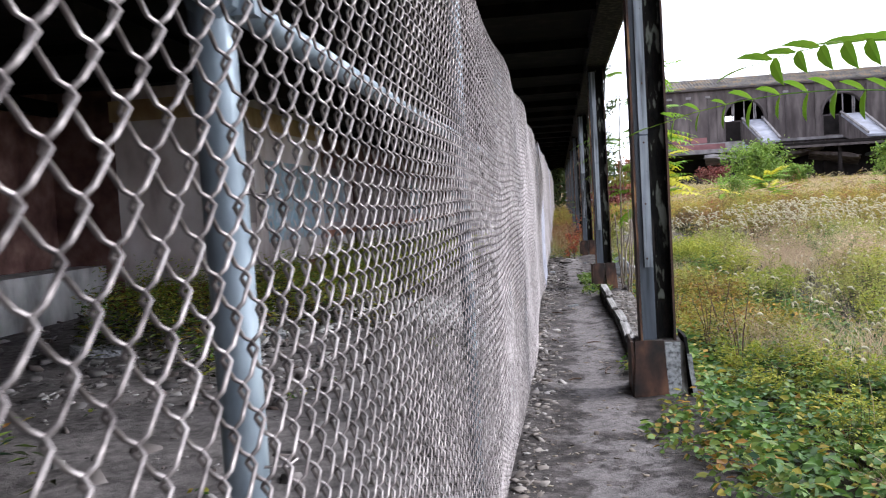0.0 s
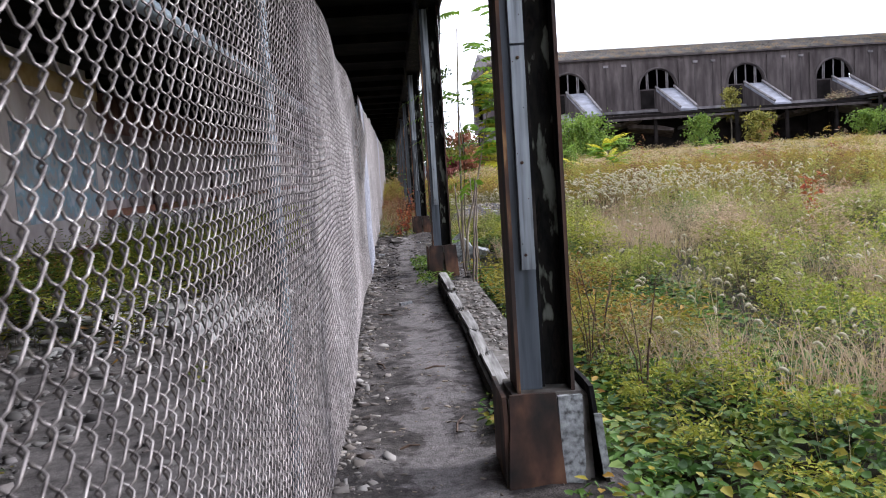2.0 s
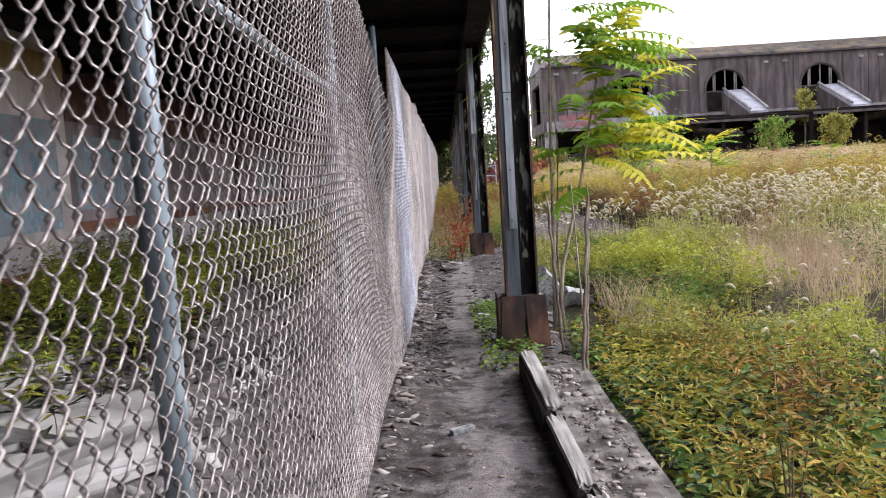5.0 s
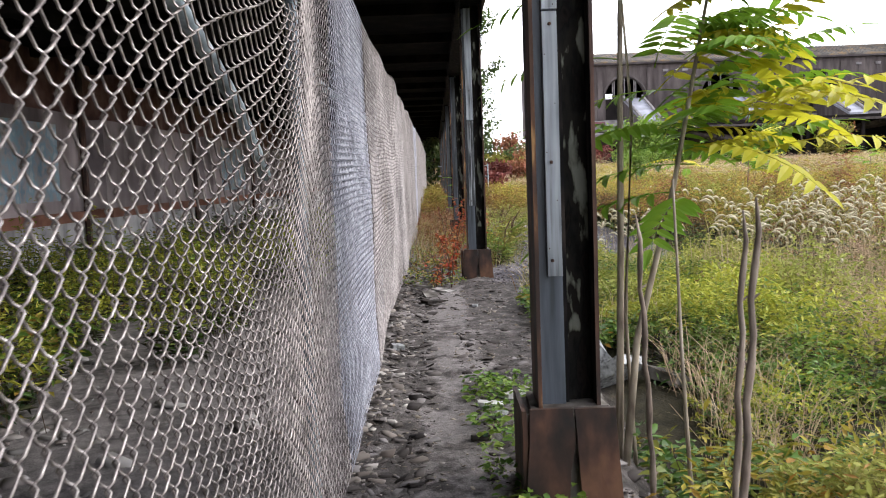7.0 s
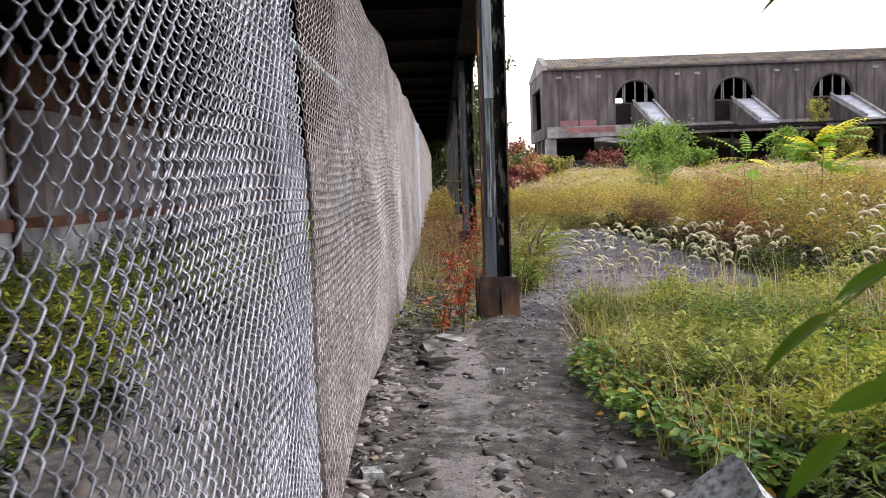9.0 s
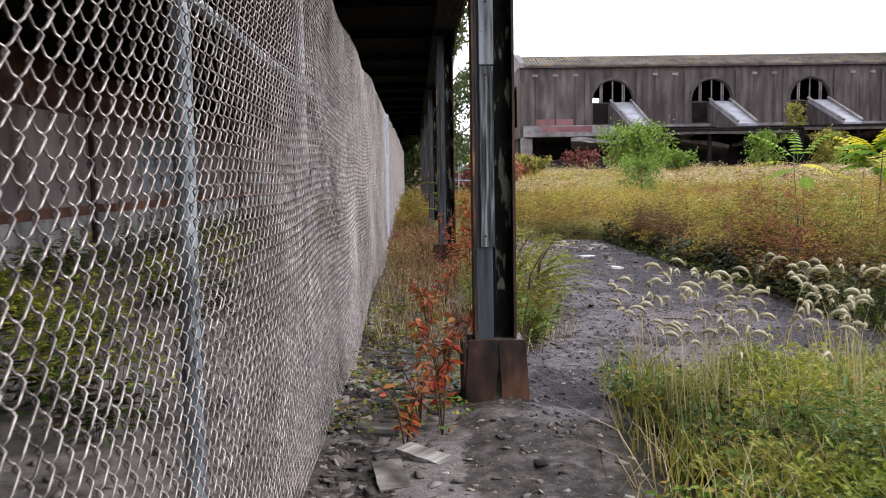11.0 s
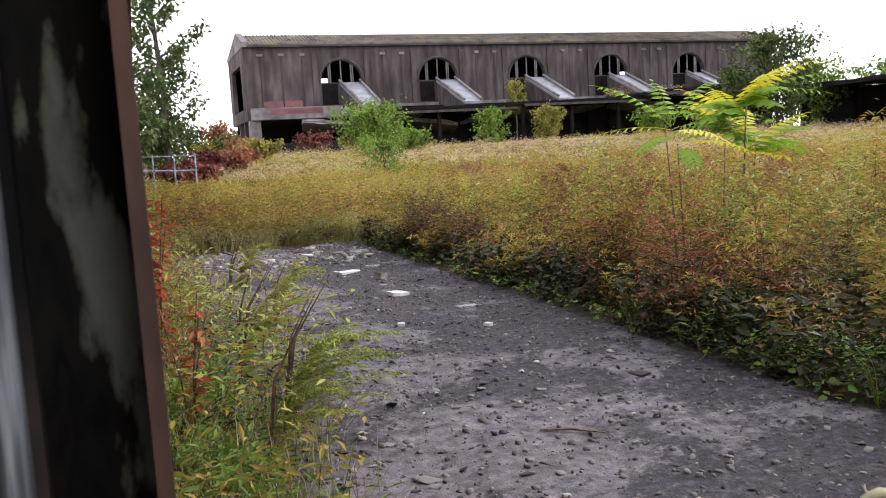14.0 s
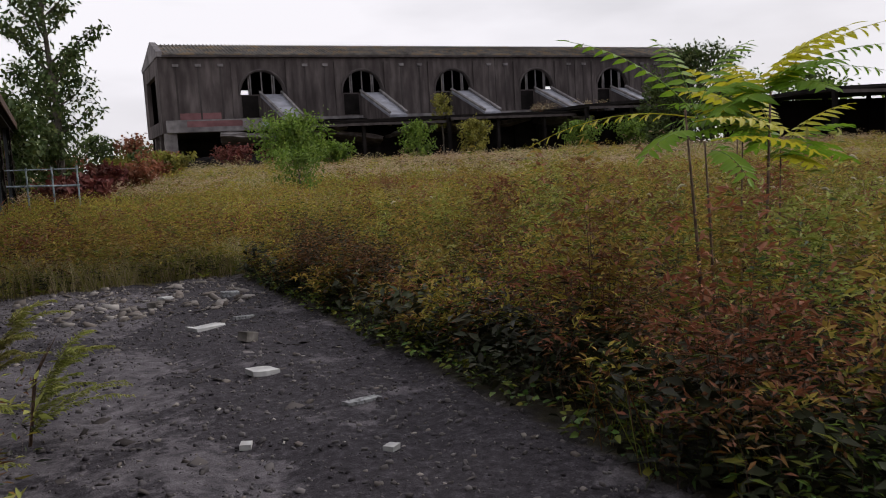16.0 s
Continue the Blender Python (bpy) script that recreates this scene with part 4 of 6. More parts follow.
# ---- loose rubble ----
def chunks(name, label, p, lo, hi, m, flat=0.4, sink=0.2):
    bag = Bag()
    n = len(p)
    base = np.array([(-1, -1, -1), (1, -1, -1), (1, 1, -1), (-1, 1, -1), (-0.8, -0.8, 1), (0.9, -0.7, 1), (0.7, 0.8, 1), (-0.7, 0.9, 1)]) * 0.5
    v = base[None] * (1 + rng.uniform(-0.3, 0.3, (n, 8, 3)))
    s = lo * (hi / lo) ** (rng.uniform(0, 1, n) ** 2.2)
    v = v * np.stack([s, s * rng.uniform(0.22, 0.9, n), s * flat * rng.uniform(0.3, 1.2, n)], 1)[:, None]
    a = rng.uniform(0, 6.283, n)
    c, q = np.cos(a)[:, None], np.sin(a)[:, None]
    t = rng.normal(0, 0.2, (n, 2))
    x, y, z = v[..., 0], v[..., 1], v[..., 2]
    v = np.stack([x * c - y * q, x * q + y * c, z + x * t[:, :1] + y * t[:, 1:]], -1)
    pp = p + np.stack([np.zeros(n), np.zeros(n), s * flat * (0.4 - sink)], 1)
    bag.add(v + pp[:, None], [(3, 2, 1, 0), (4, 5, 6, 7), (0, 1, 5, 4), (1, 2, 6, 5), (2, 3, 7, 6), (3, 0, 4, 7)], m)
    return tagged(new(name, bag.mesh(name)), label, name.replace("_", " "), kind="stuff")


fp = scatter(3600, -0.33, 0.0, 0, 36)
fp[:, 0] = -0.33 + np.abs(rng.normal(0, 0.13, len(fp)))
fp[:, 2] = ground_z(fp[:, 0], fp[:, 1])
chunks("rubble_chips", "mixed dirt clods, mortar and brick chips at the fence foot", fp, 0.012, 0.1, M["rubble"], 0.2)
chunks("leaf_litter", "thin dry leaves and twigs strewn on the path", scatter(3500, -0.3, 1.0, 0.5, 22), 0.01, 0.05, M["litter"], 0.12)
chunks("slab_chips", "flaked concrete chips on the platform edge", np.concatenate([scatter(900, 0.7, 1.02, 8.6, 13.1) + np.array([0, 0, 0.055]), scatter(500, 0.3, 1.3, 14.5, 21)]), 0.012, 0.07, M["rubble"], 0.3)
chunks("gravel", "dark gravel and crumbs on the old asphalt", scatter(15000, 0.8, 4.45, 20.5, 33.9), 0.008, 0.042, M["chips"], 0.6)
chunks("pale_crumbs", "pale mortar crumbs on the old asphalt", scatter(1100, 0.8, 4.4, 20.5, 33.9), 0.012, 0.055, M["rubble"], 0.4)
chunks("asphalt_flakes", "broken grey crusts of mortar lying on the asphalt", np.concatenate([scatter(300, 0.9, 4.0, 23, 33.5), scatter(260, 1.0, 2.6, 22, 27)]), 0.03, 0.14, M["flakes"], 0.09)
chunks("shale_flakes", "flat dark flakes of slate and mortar between path and fence", np.concatenate([scatter(1700, -0.32, 0.1, 13, 25), scatter(500, -0.3, 0.9, 19, 25), scatter(700, 0.3, 1.3, 13.4, 18)]), 0.02, 0.12, M["flakes"], 0.16)
chunks("west_rubble", "broken brick and mortar under the canopy beyond the fence", np.concatenate([scatter(2600, -8.5, -0.6, -1, 22), scatter(2600, -5.5, -2.0, 7, 15.5)]), 0.025, 0.2, M["pale_rubble"], 0.3)
chunks("far_rubble", "rubble line across the end of the asphalt", np.concatenate([scatter(420, 1.6, 4.3, 31.2, 33.9)]), 0.03, 0.16, M["rubble"], 0.4)


def slab_piece(x, y, sx, sy, sz, rz, tilt, m, label, name="concrete_chunk", cat="rubble"):
    bm = rough_box(-sx / 2, sx / 2, -sy / 2, sy / 2, -sz / 2, sz / 2, min(sx, sy) * 0.07, 3, seed=x * 3 + y)
    ob = part(name, bm, m)
    y = float(ahead(y))
    z = float(ground_z(x, y))
    ob.matrix_basis = pose(x, y, z + sz * 0.35 + abs(math.sin(radians(tilt))) * sx * 0.3, tilt * 0.4, tilt, rz)
    return tagged(ob, label, cat)


slab_piece(3.37, 30.37, 0.38, 0.17, 0.03, 28, 3, M["white_tile"], "flat broken white tile on the asphalt", "broken_tile", "broken tile")
slab_piece(3.39, 28.39, 0.2, 0.14, 0.035, 12, 4, M["white_tile"], "small broken white tile on the asphalt", "broken_tile", "broken tile")
slab_piece(3.27, 32.3, 0.22, 0.13, 0.03, 30, 3, M["white_tile"], "small broken white tile by the weeds", "broken_tile", "broken tile")
slab_piece(3.95, 32.1, 0.2, 0.14, 0.06, 0, 3, M["pitted"], "grey stone fragment at the asphalt's end")
slab_piece(3.75, 27.37, 0.26, 0.07, 0.02, 20, 3, M["pitted"], "thin sliver of pale mortar on gravel", "mortar_sliver")
slab_piece(3.59, 26.55, 0.08, 0.06, 0.03, 40, 3, M["white_tile"], "pale stone crumb on gravel", "stone_crumb")
slab_piece(2.95, 27.0, 0.09, 0.06, 0.03, 70, 3, M["white_tile"], "pale stone crumb on gravel", "stone_crumb")
slab_piece(3.1, 32.0, 0.3, 0.1, 0.05, 60, 3, M["concrete"], "dark mortar fragment on the asphalt")
slab_piece(3.75, 30.5, 0.22, 0.07, 0.03, 20, 3, M["pitted"], "thin sliver of pale mortar on gravel", "mortar_sliver")
slab_piece(3.55, 29.5, 0.16, 0.1, 0.08, 40, 12, M["concrete"], "rough concrete lump on the asphalt")
slab_piece(1.16, 16.35, 0.34, 0.26, 0.3, 20, 50, M["pitted"], "tilted pitted concrete lump among the weeds")
slab_piece(1.36, 16.15, 0.36, 0.5, 0.08, -25, -38, M["pitted"], "split pale concrete slab among the weeds")
slab_piece(1.75, 16.2, 0.2, 0.3, 0.08, 35, 15, M["concrete"], "split concrete slab among the weeds")
for i, (x, y, a, m) in enumerate(((0.45, 16.6, 0.16, "white_tile"), (0.62, 16.75, 0.2, "white_tile"), (0.5, 16.3, 0.14, "pitted"), (0.7, 16.2, 0.18, "pitted"), (0.36, 15.9, 0.12, "concrete"), (0.12, 12.6, 0.14, "pitted"), (0.9, 17.1, 0.2, "pitted"), (0.05, 21.6, 0.34, "concrete"), (0.22, 21.9, 0.3, "timber"), (-0.05, 22.4, 0.26, "concrete"), (0.1, 21.0, 0.3, "timber_dark"), (0.55, 20.6, 0.12, "pitted"))):
    slab_piece(x, float(back(y)), a, a * 0.45, 0.03, 40 * i, 5, M[m], "flat broken shard of mortar lying on the dirt", "mortar_shard", "rubble")
slab_piece(-0.22, 17.35, 0.1, 0.09, 0.05, 15, 5, M["pitted"], "round grey stone by the fence foot")
for i, (x, y, a, w, r) in enumerate(((-3.6, 14.3, 1.3, 0.9, 20), (-2.5, 13.2, 1.5, 0.8, -12), (-1.9, 12.2, 1.1, 0.6, 35), (-3.3, 12.7, 1.2, 0.8, 70), (-4.6, 15.2, 1.4, 0.9, 5))):
    slab_piece(x, float(back(y)), a, w, 0.13, r, 4 if i % 2 else -5, M["dock"], "broken pale concrete slab in the rubble beyond the fence")
chunks("pale_slab_rubble", "pale broken concrete heaped around the slabs beyond the fence", scatter(700, -4.8, -1.3, 10.6, 14.2), 0.04, 0.24, M["dock"], 0.35)
slab_piece(-4.0, 10.3, 0.8, 0.5, 0.12, 25, 6, M["pitted"], "broken pale slab beyond the fence")
slab_piece(-4.6, 13.2, 1.1, 0.6, 0.12, -15, -5, M["pitted"], "broken pale slab beyond the fence")
slab_piece(-3.2, 12.4, 0.7, 0.6, 0.1, 45, 7, M["concrete"], "broken grey slab beyond the fence")
slab_piece(-5.6, 9.5, 0.6, 0.4, 0.1, 45, 7, M["pitted"], "broken pale slab beyond the fence")
for i, (x, y, ln, rz) in enumerate(((0.28, 9.4, 0.16, 20), (-0.12, 9.6, 0.22, -70), (0.05, 7.7, 0.12, 30), (0.35, 8.0, 0.3, 80), (0.5, 16.2, 0.35, 60), (-0.1, 12.0, 0.2, -40), (2.9, 26.0, 0.35, -35), (1.7, 28.2, 0.4, 60))):
    bm = tube([(-ln / 2, 0, 0), (0, 0.012, 0.006), (ln / 2, -0.01, 0)], [0.006, 0.008, 0.004], 5)
    ob = part("twig", bm, M["bark_dark"])
    ob.matrix_basis = pose(x, y, float(ground_z(x, y)) + 0.009, 0, 0, rz)
    tagged(ob, "dead twig lying on the trodden path" if y < 20 else "dead twig lying on the asphalt", "twig")


# ---- plants ----
def noise2(x, y, s, o=0.0):
    return np.sin(x * s + 1.3 * np.sin(y * s * 0.7 + o) + o) * np.cos(y * s * 0.9 + 1.1 * np.sin(x * s * 0.6 - o)) + 0.5 * np.sin(x * s * 2.1 + y * s * 1.7 + o)


def goldenrod(bag, p, h, leafm, topm, dense=26, top=12, wl=0.075, spread=0.12, lean=None):
    """Weedy stems: near-black leaves below as painted shade, bright ones above, and drooping feathery tops."""
    n = len(p)
    if not n:
        return
    h = h * rng.uniform(0.6, 1.15, n) * (0.95 + 0.22 * noise2(p[:, 0], p[:, 1], 1.7, 0.5) + 0.14 * noise2(p[:, 0], p[:, 1], 4.1, 2.0))
    lean = rng.normal(0, 0.2, (n, 2)) * h[:, None] if lean is None else lean
    blades(bag, p, h, lean, 0.005, M["bark_dark"])
    for k in range(dense):
        f = (k + rng.uniform(0, 1, n)) / dense * 0.86 + 0.1
        q = p + np.concatenate([lean * (f ** 1.7)[:, None], (h * f)[:, None]], 1) + rng.normal(0, 0.035, (n, 3)) * [1, 1, 0.3]
        a = rng.uniform(0, 6.283, n)
        d = np.stack([np.cos(a), np.sin(a), rng.uniform(-0.35, 0.4, n)], 1)
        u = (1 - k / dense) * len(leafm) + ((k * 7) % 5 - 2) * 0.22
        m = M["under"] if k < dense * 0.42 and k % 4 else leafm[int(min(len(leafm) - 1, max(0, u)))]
        leaves(bag, q, d, wl * rng.uniform(0.7, 1.6, n) * (1.3 - 0.5 * f), wl * 0.36 * (1.15 - 0.7 * f), m)
    arms = 5
    az = rng.uniform(0, 6.283, (n, arms))
    root = rng.uniform(0.62, 0.98, (n, arms))
    for k in range(top):
        w = k % arms
        a, f, t = az[:, w], root[:, w], (k // arms + rng.uniform(0, 1, n)) / max(1, top / arms)
        q = p + np.concatenate([lean * (f ** 1.7)[:, None], (h * f)[:, None]], 1)
        out = np.stack([np.cos(a), np.sin(a), 0.9 - 1.1 * t], 1)
        q = q + out * (t * spread * 1.9 * (1.5 - f))[:, None]
        d = out + rng.normal(0, 0.35, (n, 3))
        leaves(bag, q, d, spread * rng.uniform(0.35, 0.8, n), 0.015 + spread * 0.06, topm)


def mounds(bag, c, radius, height, leafm, topm, stems=46, dense=20, top=14, wl=0.06, spread=0.09):
    """Rounded clumps: stems that lean out from a crown, tallest in the middle, with shade between clumps."""
    n = len(c)
    if not n:
        return
    radius, height = np.broadcast_to(radius, (n,)), np.broadcast_to(height, (n,))
    i = np.repeat(np.arange(n), stems)
    a = rng.uniform(0, 6.283, len(i))
    f = np.sqrt(rng.uniform(0, 1, len(i)))
    o = np.stack([np.cos(a), np.sin(a)], 1) * (f * radius[i])[:, None]
    p = c[i].copy()
    p[:, :2] += o * 0.5
    p[:, 2] = ground_z(p[:, 0], p[:, 1])
    h = height[i] * (1.08 - 0.5 * f ** 2)
    goldenrod(bag, p, h, leafm, topm, dense, top, wl, spread, o * 0.6 + rng.normal(0, 0.05, o.shape))


def spread_points(n, x0, x1, y0, y1, gap, keep=None):
    """World points at least gap apart."""
    out = []
    q = np.stack([rng.uniform(x0, x1, n), rng.uniform(y0, y1, n)], 1)
    if keep is not None:
        q = q[keep(q[:, 0], q[:, 1])]
    for v in q:
        if not out or np.min(np.sum((np.array(out) - v) ** 2, 1)) > gap * gap:
            out.append(v)
    q = np.array(out)
    return np.concatenate([q, ground_z(q[:, 0], q[:, 1])[:, None]], 1)


def tufts(bag, p, h, m, per=12, w=0.006, spread=0.06, lean=0.5):
    n = len(p)
    if not n:
        return
    h = h * (1 + 0.22 * noise2(p[:, 0], p[:, 1], 1.3, 2.5))
    for k in range(per):
        q = p + np.concatenate([rng.normal(0, spread, (n, 2)), np.zeros((n, 1))], 1)
        hh = h * rng.uniform(0.5, 1.15, n)
        blades(bag, q, hh, rng.normal(0, lean, (n, 2)) * hh[:, None], w, m[k % len(m)])


def rosettes(bag, p, m, size=0.07, per=6, h=0.12):
    n = len(p)
    for k in range(per):
        a = rng.uniform(0, 6.283, n)
        off = np.stack([np.cos(a), np.sin(a), np.zeros(n)], 1)
        q = p + off * rng.uniform(0.0, 0.06, n)[:, None] + np.array([0, 0, 1.0]) * (h * rng.uniform(0.3, 1.3, n))[:, None]
        d = off + np.array([0, 0, 1.0]) * rng.uniform(-0.3, 0.35, n)[:, None]
        leaves(bag, q, d, size * rng.uniform(0.6, 1.3, n), size * rng.uniform(0.5, 0.8, n), m[k % len(m)], True)


def foxtails(bag, p, h, size=1.0):
    """Arching grass with curved, bristly pale heads."""
    n = len(p)
    h = h * rng.uniform(0.7, 1.2, n)
    a = rng.uniform(0, 6.283, n)
    o = np.stack([np.cos(a), np.sin(a)], 1) * 0.8 + np.array([[-0.5, -0.3]])
    o = o / np.linalg.norm(o, axis=1, keepdims=True)
    blades(bag, p, h, o * 0.16, 0.006, M["tan"])
    tip = p + np.stack([o[:, 0] * 0.16, o[:, 1] * 0.16, h * 0.95], 1)
    L = rng.uniform(0.06, 0.1, n) * size
    steps = 5
    P = [tip]
    for k in range(steps):
        ang = 1.1 - 1.9 * (k / steps)
        P.append(P[-1] + np.concatenate([o * math.cos(ang), np.full((n, 1), math.sin(ang))], 1) * (L / steps)[:, None])
    s = np.stack([-o[:, 1], o[:, 0], np.zeros(n)], 1)
    ring = []
    for k, q in enumerate(P):
        r = 0.011 * math.sin(math.pi * (0.1 + 0.85 * k / steps)) + 0.001
        ring += [q + s * r, q + np.array([0, 0, r]), q - s * r, q - np.array([0, 0, r])]
    v = np.stack(ring, 1)
    quads = [(4 * k + j, 4 * k + (j + 1) % 4, 4 * k + 4 + (j + 1) % 4, 4 * k + 4 + j) for k in range(steps) for j in range(4)]
    bag.add(v, quads, M["foxtail"])
    for k in range(26):
        f = rng.integers(0, steps, n)
        q = np.stack(P, 1)[np.arange(n), f]
        d = rng.normal(size=(n, 3)) + np.array([0, 0, 0.3])
        leaves(bag, q, d, 0.022, 0.0035, M["foxtail"])


def stuff(bag, name, label, category):
    return tagged(new(name, bag.mesh(name)), label, category, kind="stuff")


# ground cover right of the path
b = Bag()
edge = lambda y: 1.02 + 0.1 * np.sin(y * 2.1) + 0.08 * np.sin(y * 5.3)
p = scatter(3800, 0.95, 3.6, 1.8, 15, lambda x, y: (x > edge(y)) & ((y < 8.6) | (x > 1.15)) & (rng.uniform(0, 1, len(x)) < 1.25 - 0.28 * (x - 1)))
rosettes(b, p, [M["cover"], M["cover"], M["cover"], M["yellowweed"]], 0.075, 7, 0.2)
p = scatter(420, 0.3, 1.1, 4.6, 8.2, lambda x, y: (x > 0.62 + 0.12 * np.sin(y * 3)) & ((y < 6.85) | (y > 7.6)))
rosettes(b, p, [M["cover"], M["yellowweed"], M["cover"]], 0.06, 6, 0.08)
p = scatter(2600, 0.9, 3.2, 15.6, 21.4, lambda x, y: (x > 1.0 + 0.35 * np.sin((y - 15) * 0.9) ** 2 + 0.25 * (y > 19.5)) & ((y > 16.9) | (x > 1.9)))
rosettes(b, p, [M["cover"], M["cover"], M["bush"], M["yellowweed"]], 0.06, 7, 0.16)
p = scatter(160, 0.35, 0.75, 13.2, 16.2)
rosettes(b, p, [M["cover"], M["bush"]], 0.05, 6, 0.08)
p = scatter(300, -0.3, 0.5, 20.6, 26)
rosettes(b, p, [M["cover"], M["yellowweed"]], 0.04, 6, 0.08)
p = scatter(700, 0.75, 2.1, 23, 31, lambda x, y: x < 1.0 + 0.8 * np.sin((y - 22) * 0.35) ** 2)
rosettes(b, p, [M["cover"], M["bush"]], 0.04, 6, 0.06)
p = scatter(500, 4.4, 4.9, 21, 34)
rosettes(b, p, [M["cover"], M["under"], M["olive"]], 0.055, 6, 0.1)
stuff(b, "ground_cover", "low broad-leaved green weeds beside the trodden path", "weeds")

# mixed weeds and grasses in the near field
b = Bag()
near = lambda x, y: (x > 1.5 + 0.25 * np.sin(y * 1.3)) & ~((x < 4.5) & (y > 20.2))
nearw = lambda x, y: (x > 1.75 + 0.25 * np.sin(y * 1.1)) & ~((x < 5.2) & (y > 21.5))
c = spread_points(2400, 1.9, 12, 2, 25, 1.15, nearw)
q = noise2(c[:, 0], c[:, 1], 0.75) + rng.normal(0, 0.35, len(c))
lift = 0.5 + 0.4 * smooth_step(1.9, 4.2, c[:, 0])
R_ = rng.uniform(0.5, 0.85, len(c))
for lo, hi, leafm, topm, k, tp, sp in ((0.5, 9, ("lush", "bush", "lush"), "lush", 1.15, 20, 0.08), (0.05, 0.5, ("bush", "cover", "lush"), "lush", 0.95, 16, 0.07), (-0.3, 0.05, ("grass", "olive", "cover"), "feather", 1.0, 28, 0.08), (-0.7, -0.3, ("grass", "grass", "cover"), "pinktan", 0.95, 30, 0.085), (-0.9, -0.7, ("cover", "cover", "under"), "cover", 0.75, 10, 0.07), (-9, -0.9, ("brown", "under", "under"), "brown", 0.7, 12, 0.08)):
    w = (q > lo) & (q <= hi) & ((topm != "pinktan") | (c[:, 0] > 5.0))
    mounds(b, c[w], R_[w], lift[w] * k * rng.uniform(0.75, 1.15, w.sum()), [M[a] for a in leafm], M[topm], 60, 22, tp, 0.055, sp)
mounds(b, np.array([[3.15, 6.3, -0.25], [3.7, 6.9, -0.2], [2.9, 5.5, -0.25], [4.3, 6.2, -0.2]]), 0.65, np.array([0.85, 0.9, 0.6, 0.85]), [M["lush"], M["bush"], M["lush"]], M["lush"], 80, 22, 22, 0.05, 0.08)
p = scatter(8000, 1.7, 16, 2, 24, near)
q = noise2(p[:, 0], p[:, 1], 0.6, 2.0) + 0.25 * smooth_step(4, 7, p[:, 0])
tufts(b, p[q > 0.15], 0.6, [M["pinktan"], M["tan"], M["pinktan"]], 14, 0.006, 0.07, 0.6)
s_ = p[(q <= 0.15) & (q > -0.25)]
tufts(b, s_[::2], 0.4, [M["grass"], M["tan"]], 10, 0.006, 0.07, 0.7)
s_ = p[(q <= -0.25) & (q > -0.9)]
tufts(b, s_[::3], 0.35, [M["grass"], M["bush"], M["lush"]], 9, 0.009, 0.07, 0.7)
# near-black leaves scattered low, painting the shade between clumps
p = scatter(2600, 1.3, 9, 2, 21.5, near)
p[:, 2] += rng.uniform(0, 0.25, len(p))
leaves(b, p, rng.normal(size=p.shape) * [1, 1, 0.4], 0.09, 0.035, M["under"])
p = scatter(650, 1.6, 3.6, 15.5, 21.3, near)
q = noise2(p[:, 0], p[:, 1], 1.6, 1.0)
goldenrod(b, p[q > 0], 0.3 + 0.25 * smooth_step(1.6, 2.8, p[q > 0, 0]), [M["lush"], M["bush"], M["lush"]], M["lush"], 26, 22, 0.05, 0.09)
goldenrod(b, p[q <= 0], 0.25 + 0.15 * smooth_step(1.6, 2.8, p[q <= 0, 0]), [M["bush"], M["cover"], M["cover"]], M["cover"], 24, 6, 0.06)
tufts(b, scatter(130, 1.25, 2.4, 17, 20.8), 0.45, [M["yellowweed"], M["tan"], M["grass"]], 8, 0.006, 0.06)
p = scatter(420, 1.2, 2.6, 9.3, 14.5)
goldenrod(b, p, 0.55, [M["yellowweed"], M["yellowweed"], M["grass"]], M["yellowweed"], 18, 6, 0.07)
c = spread_points(160, 1.55, 2.6, 2.5, 14.5, 0.5, lambda x, y: noise2(x, y, 1.3, 0.4) > -0.1)
mounds(b, c, 0.28, rng.uniform(0.35, 0.6, len(c)), [M["lush"], M["cover"], M["under"]], M["lush"], 22, 20, 12, 0.055, 0.06)
stuff(b, "field_weeds", "yellow-green autumn weeds and dry grasses of the near field", "weeds")

# dense goldenrod beside the asphalt
b = Bag()
side = lambda x, y: (x > 4.46 + 0.12 * np.sin(y * 1.7) + 0.1 * np.sin(y * 4.1)) | (y > 34.0 + 0.25 * np.sin(x * 3))
p = scatter(3400, 4.4, 13, 19.5, 36, lambda x, y: side(x, y) & (rng.uniform(0, 1, len(x)) < 1.5 - 0.11 * (x - 0)))
q = noise2(p[:, 0], p[:, 1], 0.8, 5.0) + rng.normal(0, 0.12, len(p))
hh = lambda s: 0.78 * (0.74 + (0.16 + 0.3 * smooth_step(31, 27, s[:, 1])) * np.minimum(1.0, (s[:, 0] - 4.4) / 1.5)) * rng.uniform(0.78, 1.25, len(s)) * (1 + 0.2 * noise2(s[:, 0], s[:, 1], 2.3, 1.0))
s1, s2, s3 = p[q > 0.15], p[(q <= 0.15) & (q > -0.55)], p[q <= -0.55]
goldenrod(b, s1, hh(s1), [M["olive"], M["brown"], M["cover"]], M["plume"], 26, 15, 0.07, 0.08)
goldenrod(b, s2, hh(s2), [M["olive"], M["brown"], M["under"]], M["brown"], 26, 15, 0.07, 0.08)
goldenrod(b, s3, hh(s3) * 0.95, [M["brown"], M["olive"], M["cover"]], M["rustleaf"], 26, 12, 0.07, 0.08)
p = scatter(700, 4.8, 9, 19.5, 34, lambda x, y: side(x, y) & (noise2(x, y, 1.9, 4.0) > 0.15))
goldenrod(b, p, 0.95 + 0.35 * smooth_step(31, 26, p[:, 1]), [M["olive"], M["brown"]], M["plume"], 26, 12, 0.045, 0.05)
p = scatter(260, 4.55, 5.3, 30.0, 31.8)
